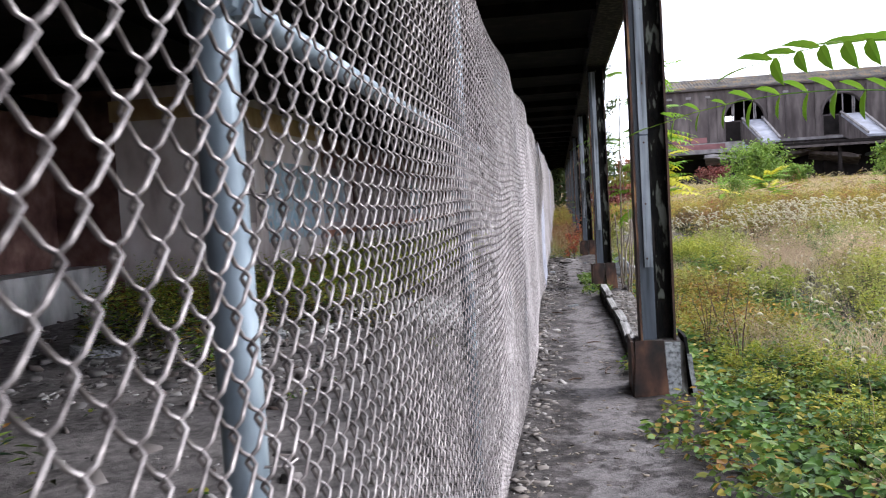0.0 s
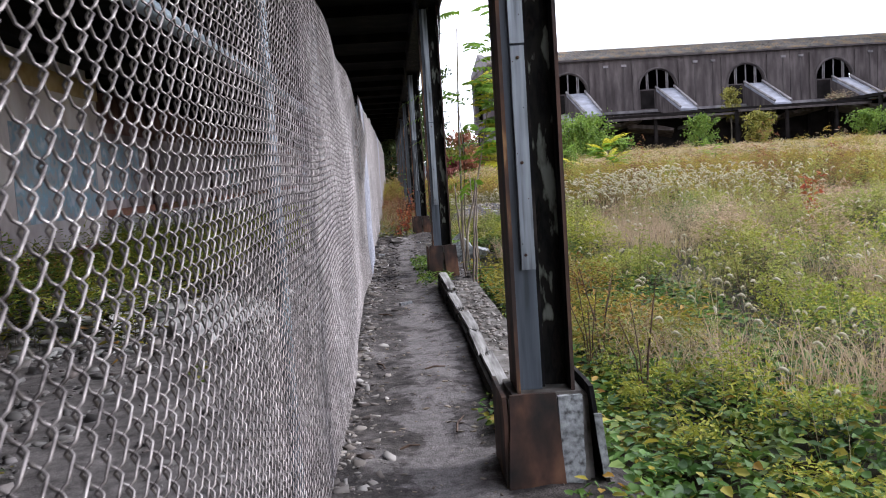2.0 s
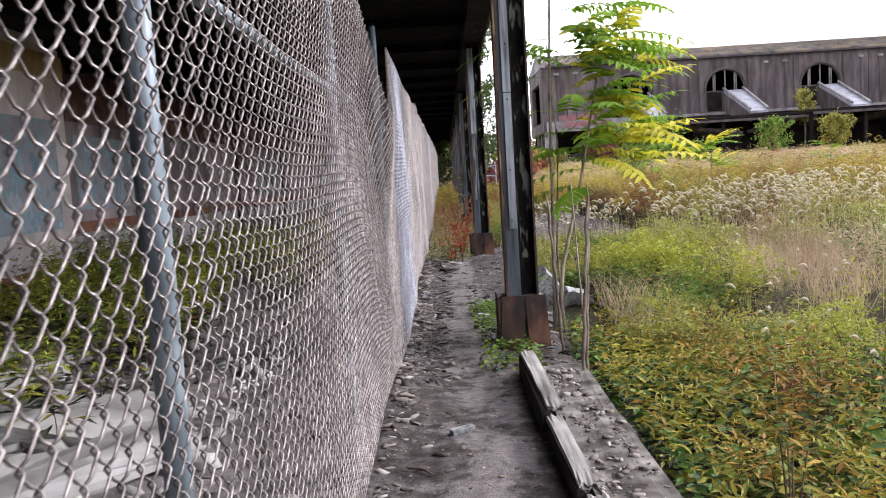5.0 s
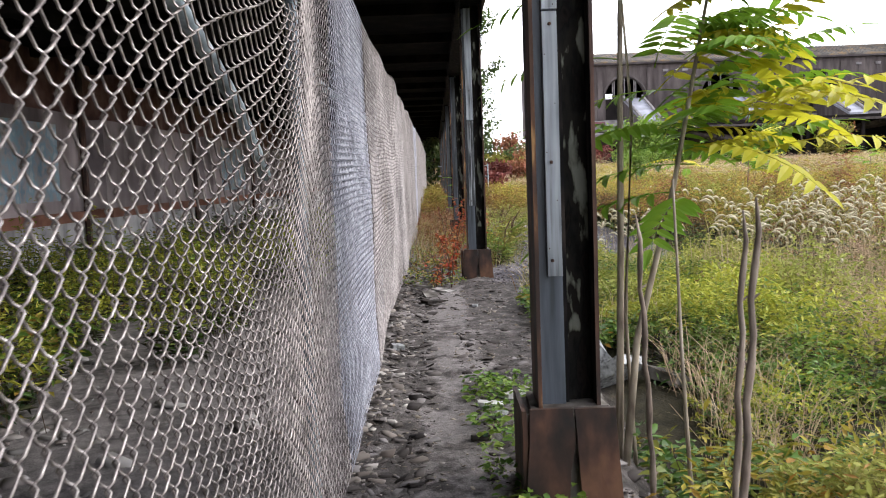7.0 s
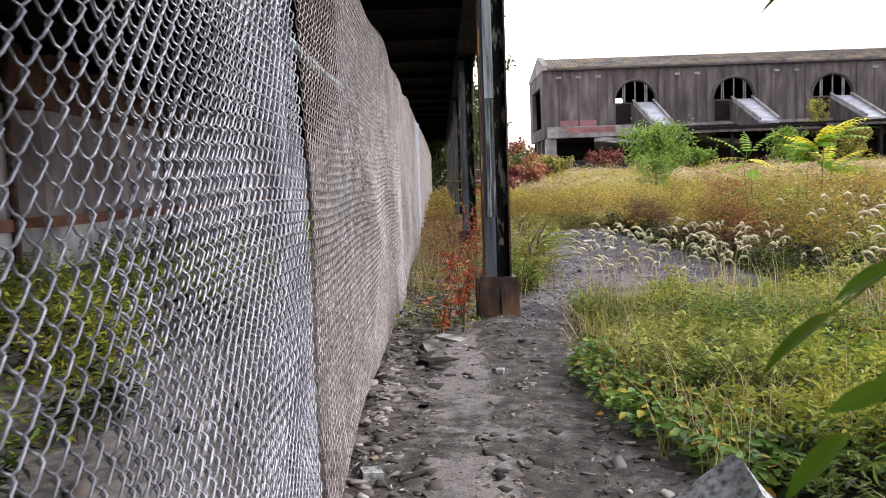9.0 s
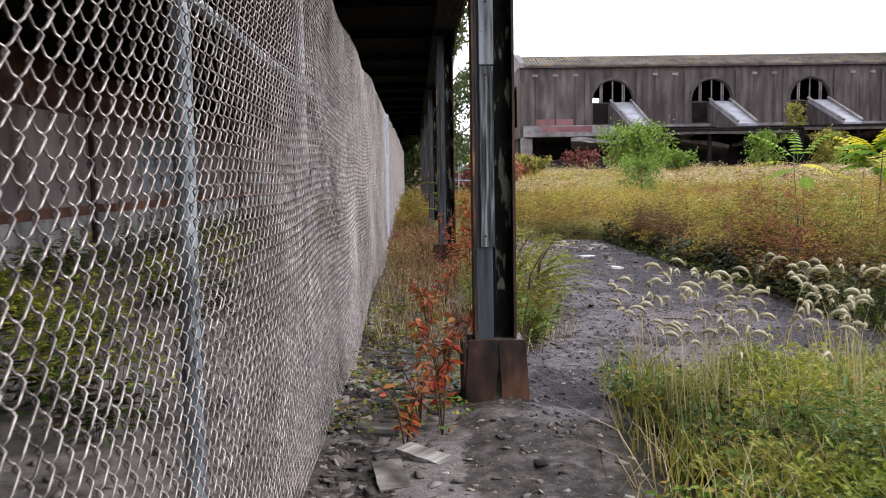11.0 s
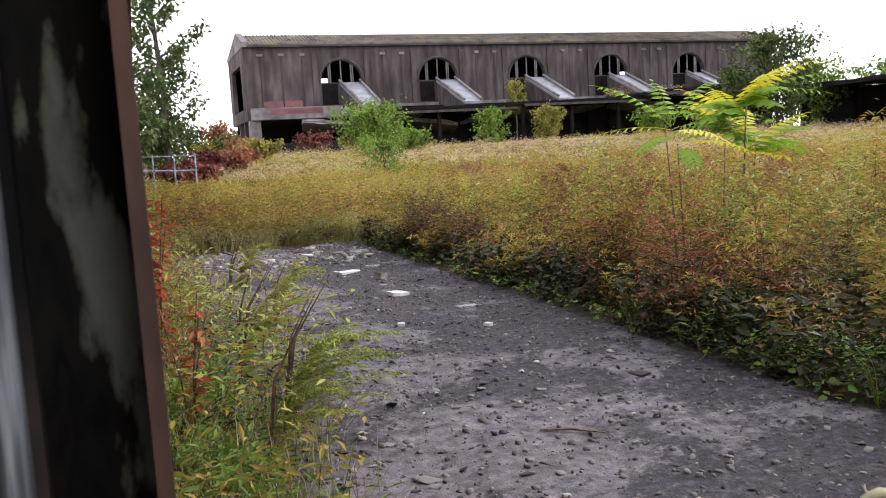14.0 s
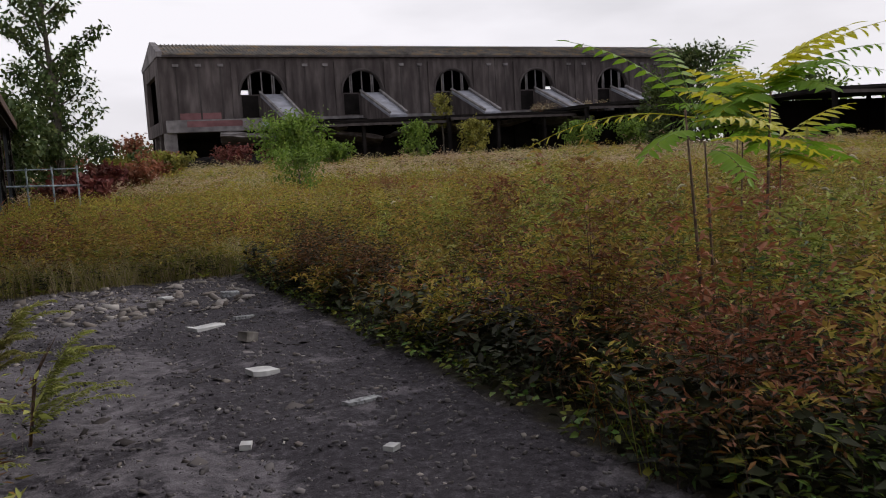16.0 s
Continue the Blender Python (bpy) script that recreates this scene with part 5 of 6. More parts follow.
goldenrod(b, p, 0.85, [M["under"], M["brown"], M["under"]], M["brown"], 34, 8, 0.06, 0.06)
p = scatter(150, 4.6, 6.0, 24.5, 29)
goldenrod(b, p, 0.8, [M["rustleaf"], M["brown"]], M["rustleaf"], 30, 8, 0.05, 0.05)
p = scatter(160, 4.4, 5.0, 20.5, 25)
goldenrod(b, p, 0.4, [M["bush"], M["cover"]], M["cover"], 24, 6, 0.05, 0.05)
p = scatter(2400, -2, 6, 33.4, 40, lambda x, y: (y > 33.95 + 0.25 * np.sin(x * 3)) & ((x > 1.1) | (x < -0.4) | (y > 36)))
goldenrod(b, p, 0.62, [M["brown"], M["olive"], M["lush"]], M["plume"], 20, 8, 0.08)
# near-black leaves paint the shade at the thicket's foot
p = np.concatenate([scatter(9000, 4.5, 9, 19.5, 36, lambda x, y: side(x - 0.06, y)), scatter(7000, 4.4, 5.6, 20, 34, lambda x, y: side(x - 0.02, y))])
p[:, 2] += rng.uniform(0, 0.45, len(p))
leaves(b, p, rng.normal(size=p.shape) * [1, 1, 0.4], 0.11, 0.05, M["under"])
p = scatter(500, 4.4, 6.5, 22, 33, lambda x, y: side(x, y) & (noise2(x, y, 1.1, 4) > 0.1))
tufts(b, p[::2], 0.6, [M["grass"], M["brown"], M["olive"]], 7, 0.006, 0.08, 0.6)
tufts(b, scatter(1000, 0.9, 5, 33.9, 36), 0.5, [M["tan"], M["grass"]], 10, 0.007)
c = spread_points(1900, 4.7, 13, 21.8, 38, 0.66, lambda x, y: (x < 9.5) | (y < 36))
q = noise2(c[:, 0], c[:, 1], 0.9, 2.0) + rng.normal(0, 0.35, len(c))
tall = (0.95 + 0.38 * smooth_step(34, 27, c[:, 1])) * rng.uniform(0.72, 1.2, len(c)) * (1 + 0.16 * noise2(c[:, 0], c[:, 1], 0.7, 3.0)) * (0.85 + 0.2 * smooth_step(4.7, 6.2, c[:, 0]))
for lo, hi, leafm, topm in ((0.25, 9, ("olive", "olive", "cover"), "plume"), (-0.3, 0.25, ("olive", "brown", "under"), "plume"), (-0.6, -0.1, ("olive", "brown", "under"), "rustleaf"), (-9, -0.6, ("olive", "cover", "under"), "feather")):
    w = (q > lo) & (q <= hi)
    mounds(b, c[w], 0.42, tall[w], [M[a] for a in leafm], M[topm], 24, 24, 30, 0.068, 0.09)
stuff(b, "goldenrod_thicket", "dense russet and olive goldenrod thicket beside the asphalt", "goldenrod")

# orange grass and red leaves between the fence and the asphalt
b = Bag()
p = scatter(1700, -0.3, 1.15, 21.9, 36, lambda x, y: rng.uniform(0, 1, len(x)) < 0.02 + 0.15 * smooth_step(22.0, 23.5, y) + 0.6 * smooth_step(25, 31, y))
tufts(b, p, 0.34, [M["rustleaf"], M["tan"], M["grass"], M["rustleaf"]], 11, 0.006, 0.07)
goldenrod(b, p[::4], 0.5, [M["rustleaf"], M["red"], M["yellowweed"]], M["rustleaf"], 16, 6, 0.05)
p = scatter(260, 0.8, 1.9, 22.8, 30, lambda x, y: x < 1.15 + 0.5 * np.sin((y - 21) * 0.5) ** 2)
tufts(b, p, 0.36, [M["grass"], M["olive"], M["tan"]], 12, 0.005, 0.08)
goldenrod(b, p[::3], 0.5, [M["olive"], M["plume"]], M["plume"], 16, 10, 0.05)
stuff(b, "rusty_grass", "rusty orange autumn grass along the fence foot", "grass")

# feathery bush and tall weeds at the asphalt's west edge
def feathery(bag, x, y, h, reach, n=12, seed=0):
    r = np.random.default_rng(seed)
    z0 = float(ground_z(x, y))
    blades(bag, np.tile([[x, y, z0]], (4, 1)), h * 1.15, r.normal(0, 0.05, (4, 2)) + [[0.35 * h, 0]], 0.02, M["bark_dark"])
    for k in range(n):
        a, f = r.uniform(-1.0, 1.2), r.uniform(0.12, 1.0)
        steps = 30
        t = np.linspace(0, 1, steps)[:, None]
        root = np.array([[x + 0.35 * h * f * f, y, z0 + h * f * 0.85]])
        d = np.array([[math.cos(a), math.sin(a) * 0.7, 0]])
        L = reach * r.uniform(0.45, 1.0) * (1.15 - 0.45 * f)
        q = root + d * t * L + np.array([[0, 0, 1.0]]) * (0.75 * t - 0.5 * t * t) * L
        seg = q[1:] - q[:-1]
        s = unit(np.cross(seg, np.array([0, 0, 1.0]))) * 0.002
        bag.add(np.stack([q[:-1] - s, q[:-1] + s, q[1:] + s, q[1:] - s], 1), [(0, 1, 2, 3)], M["bark_dark"])
        sd = unit(np.cross(seg, np.array([0, 0, 1.0])))
        for j in range(6):
            dd = unit(seg) * 0.7 + sd * (1 if j % 2 else -1) * 0.8 + r.normal(0, 0.25, seg.shape) - np.array([0, 0, 0.25])
            leaves(bag, q[:-1], dd, 0.06 * r.uniform(0.5, 1.3, steps - 1) * (1.1 - 0.6 * t[:-1, 0]), 0.007, M["feather"])


b = Bag()
feathery(b, 1.43, 26.45, 0.85, 0.75, 16, 1)
feathery(b, 1.3, 26.1, 0.7, 0.6, 12, 5)
feathery(b, 1.36, 27.8, 0.8, 0.7, 14, 6)
feathery(b, 1.9, 29.9, 0.55, 0.6, 12, 7)
feathery(b, 1.6, 30.8, 0.7, 0.6, 12, 8)
feathery(b, 1.1, 24.6, 0.45, 0.35, 8, 3)
p = scatter(110, 0.85, 1.9, 23.9, 30.5, lambda x, y: x < 1.25 + 0.8 * np.sin((y - 22) * 0.4) ** 2)
goldenrod(b, p, 0.75, [M["rustleaf"], M["yellowweed"], M["olive"]], M["feather"], 26, 12, 0.05)
p = scatter(60, 0.85, 1.3, 22.6, 25.2)
goldenrod(b, p, 0.42, [M["bush"], M["cover"], M["bush"]], M["bush"], 30, 12, 0.07)
stuff(b, "feathery_weeds", "feathery yellow-green weeds at the asphalt's edge", "weeds")

# foxtails
b = Bag()
p = scatter(150, 1.55, 3.2, 20.0, 21.6, lambda x, y: (x - 1.4) * 1.0 > (y - 21.0) * 0.8)
foxtails(b, p, 0.8, 1.5)
tufts(b, scatter(170, 1.5, 4.2, 19.2, 21.6, lambda x, y: x > 1.35), 0.42, [M["grass"], M["bush"], M["yellowweed"]], 14, 0.009, 0.06)
c = spread_points(300, 1.7, 4.0, 20.6, 23.3, 0.38, lambda x, y: (x - 1.4) > (y - 22.4) * 0.9)
mounds(b, c[::2], 0.26, rng.uniform(0.28, 0.5, len(c[::2])), [M["lush"], M["bush"], M["cover"]], M["lush"], 20, 20, 12, 0.06, 0.07)
mounds(b, c[1::2], 0.24, rng.uniform(0.25, 0.45, len(c[1::2])), [M["yellowweed"], M["lush"], M["cover"]], M["grass"], 18, 18, 14, 0.05, 0.07)
foxtails(b, scatter(260, 3.2, 8, 14, 24, lambda x, y: (x > 5) | (y < 21)), 0.95)
foxtails(b, scatter(300, 2.0, 6, 2, 14), 0.72)
foxtails(b, scatter(1000, 3.0, 8.5, 17.8, 20.8, lambda x, y: ((x > 5) | (y < 20.5)) & (noise2(x, y, 1.0, 0.5) > -0.5)), 1.05, 1.7)
foxtails(b, scatter(160, 5.5, 14, 20, 34, lambda x, y: noise2(x, y, 0.7, 1.5) > 0.5), 1.15)
stuff(b, "foxtail_grass", "arching foxtail grass with pale bristly heads", "foxtail grass")

# the wide field, coarser with distance
b = Bag()
for n, x0, x1, y0, y1, hgt, w, per, pale in ((7500, -3, 26, 22, 50, 0.7, 0.01, 9, 0.9), (8500, -6, 60, 44, 80, 0.7, 0.025, 7, 0.45), (9500, -10, 130, 70, 140, 0.6, 0.06, 6, -0.5), (2600, 14, 60, 4, 40, 0.7, 0.014, 9, -0.1)):
    p = scatter(n, x0, x1, y0, y1, lambda x, y: ((x > 4.8) | (y > 34)) & ((x > 0.9) | (x < -0.4) | (y > 40)) & ((x > 13) | (y > 38.5) | (x < 0)) & ((y > 37) | (x > 5)) & (x < 14 + y * 0.85) & (x > -0.4))
    q = noise2(p[:, 0], p[:, 1], 0.2, 1.0)
    tufts(b, p[q > pale], hgt, [M["pinktan"], M["tan"], M["pinktan"]], per, w, w * 12)
    tufts(b, p[(q <= pale) & (q > pale - 0.6)], hgt, [M["grass"], M["olive"], M["plume"]], per, w, w * 12)
    tufts(b, p[q <= pale - 0.6], hgt * 1.1, [M["lush"], M["brown"], M["olive"]], per, w, w * 12)
p = scatter(1900, 1, 14, 31.5, 37, lambda x, y: (x > 4.5) | (y > 34.1))
goldenrod(b, p, 0.85, [M["olive"], M["brown"], M["lush"]], M["plume"], 20, 8, 0.09, 0.1)
p = scatter(1500, 5, 24, 33, 55, lambda x, y: noise2(x, y, 0.35, 2) > 0)
goldenrod(b, p, 0.95, [M["olive"], M["brown"]], M["plume"], 12, 8, 0.13, 0.18)
stuff(b, "far_field", "wide field of tan and olive autumn grass", "grass field")

# taller clumps that break the line of the field
b = Bag()
c = spread_points(1600, -3, 26, 37.4, 62, 1.0, lambda x, y: (x > 0.9) | (y > 41))
q = noise2(c[:, 0], c[:, 1], 0.33, 4.0) + rng.normal(0, 0.3, len(c))
for lo, hi, leafm, topm in ((0.35, 9, ("lush", "olive"), "plume"), (-0.3, 0.35, ("olive", "grass", "under"), "plume"), (-9, -0.3, ("brown", "olive", "under"), "rustleaf")):
    w = (q > lo) & (q <= hi)
    mounds(b, c[w], 0.9, rng.uniform(0.7, 1.35, w.sum()) * (1 - 0.3 * smooth_step(44, 60, c[w, 1])), [M[a] for a in leafm], M[topm], 26, 11, 12, 0.11, 0.16)
c = spread_points(2600, -2, 100, 60, 122, 2.3, lambda x, y: (x < 18 + 0.75 * y) & (noise2(x, y, 0.13, 2.0) > -0.75))
q = noise2(c[:, 0], c[:, 1], 0.16, 1.0) + rng.normal(0, 0.3, len(c))
for lo, hi, leafm, topm in ((0.4, 9, ("lush", "olive"), "plume"), (-0.2, 0.4, ("olive", "tan"), "tan"), (-9, -0.2, ("brown", "olive"), "pinktan")):
    w = (q > lo) & (q <= hi)
    mounds(b, c[w], rng.uniform(1.2, 2.4, w.sum()), rng.uniform(0.5, 1.5, w.sum()), [M[a] for a in leafm], M[topm], 14, 7, 10, 0.3, 0.4)
c = spread_points(900, 16, 46, 18, 62, 1.7)
q = noise2(c[:, 0], c[:, 1], 0.3, 1.0) + rng.normal(0, 0.3, len(c))
mounds(b, c[q > 0], 1.2, rng.uniform(0.6, 1.2, (q > 0).sum()), [M["lush"], M["olive"]], M["plume"], 22, 9, 12, 0.14, 0.2)
mounds(b, c[q <= 0], 1.2, rng.uniform(0.6, 1.1, (q <= 0).sum()), [M["grass"], M["brown"]], M["tan"], 22, 9, 12, 0.14, 0.2)
stuff(b, "tall_weed_clumps", "tall uneven clumps of olive, tan and rusty weeds in the field", "weeds")

# shrubs under the canopy beyond the fence
b = Bag()
p = scatter(900, -8.8, -2.6, 12, 40, lambda x, y: noise2(x, y, 0.8, 3) > 0.0)
rosettes(b, p, [M["cover"], M["bush"], M["yellowweed"]], 0.1, 8, 0.35)
goldenrod(b, p[::2], 0.7, [M["cover"], M["bush"], M["yellowweed"]], M["yellowweed"], 22, 6, 0.11)
p = scatter(700, -6.5, -2.2, 9.5, 22, lambda x, y: noise2(x, y, 0.9, 1) > -0.2)
goldenrod(b, p, 0.85, [M["bush"], M["lush"], M["yellowweed"]], M["lush"], 22, 8, 0.1, 0.12)
p = scatter(500, -8.0, -3.0, 2, 14, lambda x, y: noise2(x, y, 0.9, 2) > 0.1)
goldenrod(b, p, 0.8, [M["bush"], M["cover"], M["lush"]], M["yellowweed"], 22, 8, 0.1, 0.12)
p = scatter(220, -4, -1, 0, 12, lambda x, y: noise2(x, y, 1.4, 3) > 0.6)
rosettes(b, p, [M["cover"], M["yellowweed"]], 0.05, 6, 0.06)
c = spread_points(400, -5.5, -1.6, 15.5, 28, 0.9, lambda x, y: noise2(x, y, 0.9, 1.0) > -0.3)
mounds(b, c, 0.45, rng.uniform(0.5, 1.15, len(c)), [M["lush"], M["bush"], M["cover"]], M["lush"], 24, 18, 12, 0.09, 0.1)
stuff(b, "west_weeds", "green and yellow weeds growing under the canopy beyond the fence", "weeds")


# ---- saplings ----
def leaflet_mesh(m, L=0.1, W=0.034):
    bm = bmesh.new()
    prof = [(0, 0.0), (0.15, 0.42), (0.4, 0.5), (0.7, 0.34), (1, 0.0)]
    mid = [bm.verts.new((0, f * L, -0.12 * L * f * f)) for f, _ in prof]
    for s in (1, -1):
        out = [bm.verts.new((s * w * W, f * L, 0.1 * W - 0.12 * L * f * f)) for f, w in prof[1:-1]]
        row = [mid[0]] + out + [mid[-1]]
        for k in range(4):
            vs = [mid[k], mid[k + 1], row[k + 1], row[k]]
            vs = list(dict.fromkeys(vs))
            bm.faces.new(vs if s == -1 else vs[::-1])
    me = bpy.data.meshes.new("leaflet")
    bm.to_mesh(me)
    bm.free()
    me.materials.append(m)
    return me


LEAFLETS = {}


def frond(parent, root, heading, rise, length, m, droop=0.35, pairs=9, size=0.1, split=True, roll=0.0):
    """A feather-shaped leaf: a stalk with pairs of leaflets."""
    head = Vector((math.cos(heading), math.sin(heading), 0))
    pts, q, ang = [], Vector(root), rise
    for k in range(9):
        pts.append(q.copy())
        q = q + (head * math.cos(ang) + Vector((0, 0, math.sin(ang)))) * length / 8
        ang -= droop / 4
    st = part("frond", tube(pts, [0.0035 * (1 - 0.08 * k) for k in range(9)], 4), M["ail_yel"] if m is M["ail_yel"] else M["ail"], parent, "yellowing feathery leaf" if m is M["ail_yel"] else "")
    side = head.cross(Vector((0, 0, 1)))
    key = (m.name, size)
    if key not in LEAFLETS:
        LEAFLETS[key] = leaflet_mesh(m, size, size * 0.34)
    joined = None if split else Bag()
    for k in range(pairs * 2 + 1):
        f = 0.2 + 0.8 * (k // 2) / pairs if k < pairs * 2 else 1.0
        i = min(7, int(f * 8))
        c = pts[i].lerp(pts[min(8, i + 1)], f * 8 - i)
        t = (pts[min(8, i + 1)] - pts[i]).normalized() if i < 8 else head
        s = 1 if k % 2 else -1
        d = (side * s * 1.0 + t * 0.45 + Vector((0, 0, roll * s - 0.25 + random.uniform(-0.15, 0.1)))).normalized() if k < pairs * 2 else t
        sc = (1.0 if f < 0.75 else 0.8) * random.uniform(0.85, 1.1)
        zax = d.cross(side if abs(d.dot(side)) < 0.9 else t).normalized()
        if zax.z < 0:
            zax = -zax
        xax = d.cross(zax).normalized()
        mt = Matrix((xax, d, zax)).transposed().to_4x4()
        if split:
            ob = new("leaflet", LEAFLETS[key])
            ob.parent = st
            ob.matrix_basis = Matrix.Translation(c) @ mt @ Matrix.Scale(sc, 4)
        else:
            vs = np.array([tuple(c + mt.to_3x3() @ (Vector(a) * (sc * size))) for a in ((0, 0, 0), (0.17, 0.42, 0.02), (0, 1, -0.1), (-0.17, 0.42, 0.02))])
            joined.add(vs[None], [(0, 1, 2), (0, 2, 3)], m)
    if not split:
        ob = new("leaflets", joined.mesh("leaflets"))
        ob.parent = st
        tagged(ob, kind="stuff")
    return st


def sapling(at, stems, fronds, label, size=0.1, split=True, category="sapling"):
    at = (at[0], float(ahead(at[1])))
    s = thing("ailanthus_sapling", label, category, (at[0], at[1], float(ground_z(at[0], at[1])) - 0.03))
    for pts, r in stems:
        part("stem", tube(pts, [r * (1 - 0.6 * k / (len(pts) - 1)) for k in range(len(pts))], 7), M["bark_dark"] if at[0] > 4 else M["bark"], s, smooth=True)
    for f in fronds:
        root, hd, rise, ln, m = f[:5]
        frond(s, root, radians(hd), radians(rise), ln, M[m], size=size, split=split, pairs=f[5] if len(f) > 5 else 9, roll=f[6] if len(f) > 6 else 0.0)
    return s


# beside the first bays, reaching over the path
sapling((1.95, 3.35), [([(0, 0, 0), (-0.05, 0.02, 1.0), (-0.2, 0.05, 1.6), (-0.32, 0.0, 2.5)], 0.016), ([(0, 0, 0), (0.05, 0.02, 1.2), (0.0, 0.05, 2.0), (0.0, 0.0, 2.6)], 0.014)],
        [((-0.32, 0.15, 2.1), 175, 20, 1.32, "ail", 11, 0.75), ((-0.32, 0.0, 2.22), 200, 20, 1.15, "ail", 11, 0.6), ((-0.3, -0.2, 2.55), 186, 18, 1.0, "ail", 10, 0.6),
         ((-0.2, 0.1, 2.3), 100, 25, 0.7, "ail", 9), ((-0.25, 0, 2.2), 250, 10, 0.7, "ail", 9), ((0.0, 0, 2.6), 20, 30, 0.7, "ail", 9), ((0.0, 0, 2.5), 140, 30, 0.7, "ail", 9)], "slender green ailanthus sapling reaching toward the fence", 0.15)
# multi-stemmed one by the second column
fr = []
r1 = random.Random(4)
for k in range(104):
    z = r1.uniform(1.65, 2.9) if k < 78 else r1.uniform(2.8, 4.0)
    tone = "ail_yel" if r1.random() < 0.45 and z < 2.9 else "ail"
    hd = r1.uniform(-95, 60) if tone == "ail_yel" or r1.random() < 0.6 else r1.uniform(0, 360)
    fr.append(((0.1 + r1.uniform(-0.1, 0.5), r1.uniform(-0.25, 0.3), z), hd, r1.uniform(5, 40), r1.uniform(0.45, 0.85), tone, 8))
fr += [((0.25, -0.05, 1.66), 184, 2, 0.9, "ail", 8), ((0.22, 0.1, 1.52), 192, 0, 0.85, "ail", 8), ((0.2, -0.1, 2.02), 178, 4, 0.82, "ail", 8), ((-0.1, 0.0, 2.5), 178, 8, 0.75, "ail", 9), ((-0.1, 0.05, 2.85), 184, 4, 0.8, "ail", 9), ((-0.1, 0.05, 2.2), 172, 8, 0.65, "ail", 8), ((0.1, -0.1, 1.85), 205, 5, 0.55, "ail", 8), ((0.15, -0.2, 1.5), 240, 0, 0.65, "ail", 8), ((0.2, -0.2, 1.75), -60, 0, 0.75, "ail_yel", 9)]
sapling((1.2, 14.75), [([(-0.17, -0.1, 0), (-0.13, -0.05, 1.2), (-0.1, 0.0, 2.4), (-0.04, 0.0, 3.7)], 0.022), ([(-0.16, -0.15, 0), (-0.07, -0.12, 0.8), (0.13, -0.1, 1.56), (0.34, 0, 2.5)], 0.022),
                      ([(-0.05, 0.02, 0), (-0.1, 0, 0.9), (-0.05, 0.0, 1.9), (-0.1, 0.05, 2.8)], 0.014), ([(0.03, -0.7, 0), (-0.02, -0.72, 0.8), (-0.06, -0.75, 1.6)], 0.012)],
        fr, "multi-stemmed ailanthus with green and yellow fronds beside a column", 0.145)
# a slender one near the third column, and one by the far columns
fr = [((0, 0, 1.1 + 0.2 * k), 137.5 * k, 25, 0.5, "ail", 7) for k in range(13)]
sapling((0.98, 20.0 - 4.0), [([(0, 0, 0), (0.01, 0.02, 0.25), (0.0, 0.0, 0.4)], 0.006)], [((0, 0, 0.3), 40 * k, 30, 0.22, "ail", 5) for k in range(5)], "small ailanthus seedling on bare dirt", 0.05)
sapling((0.75, 31.0), [([(0, 0, 0), (0.02, 0, 0.8), (0.0, 0.05, 1.6)], 0.012)], [((0, 0, 0.5 + 0.1 * k), 137 * k, 25, 0.45, "ail", 7) for k in range(11)], "green ailanthus sapling by the canopy edge", 0.09, False)
# the pair in the goldenrod
fr = [((0, 0, 1.62), 150, 12, 0.8, "ail_yel", 10), ((0, 0, 1.64), 165, 48, 0.75, "ail", 10), ((0.02, 0, 1.66), 20, 50, 0.7, "ail", 9), ((0, 0, 1.6), -70, 8, 0.5, "ail_yel", 8), ((0, 0, 1.66), 75, 60, 0.6, "ail", 8),
      ((0, 0, 1.55), 200, 5, 0.5, "ail", 8), ((0.1, 0, 1.5), -20, 8, 0.6, "ail_yel", 9), ((0.1, 0, 1.45), 250, 0, 0.45, "ail", 8)]
sapling((5.09, 26.01), [([(0.06, 0, 0), (0.02, 0.02, 0.9), (-0.06, 0, 1.66)], 0.013), ([(0.12, 0, 0), (0.09, 0, 0.9), (0.06, 0, 1.5)], 0.011)], fr, "yellow-green ailanthus sapling rising from goldenrod", 0.1)
fr = [((0.05 * math.sin(k), 0.05 * math.cos(k), 1.35 + 0.09 * (k % 7)), 51 * k + 10, 10 + (k * 13) % 40, 0.75 + 0.15 * math.sin(k), "ail" if k % 3 else "ail_yel", 9) for k in range(34)]
sapling((6.84, 27.13), [([(0, 0, 0), (0.02, 0.02, 0.9), (0.06, 0, 1.95)], 0.018), ([(0.1, 0, 0), (0.12, 0, 0.8), (0.25, 0.1, 1.4)], 0.012), ([(-0.2, 0.1, 0), (-0.25, 0, 0.9), (-0.22, 0, 1.5)], 0.012)], fr, "spreading green ailanthus clump rising from goldenrod", 0.15)
sapling((12.8, 33.0), [([(0, 0, 0), (0.05, 0, 1.0), (0.1, 0, 1.8)], 0.02)], [((0, 0, 1.3 + 0.07 * k), 67 * k, 25, 0.8, "ail", 9) for k in range(9)], "leafy ailanthus sapling farther into the field", 0.13, False)


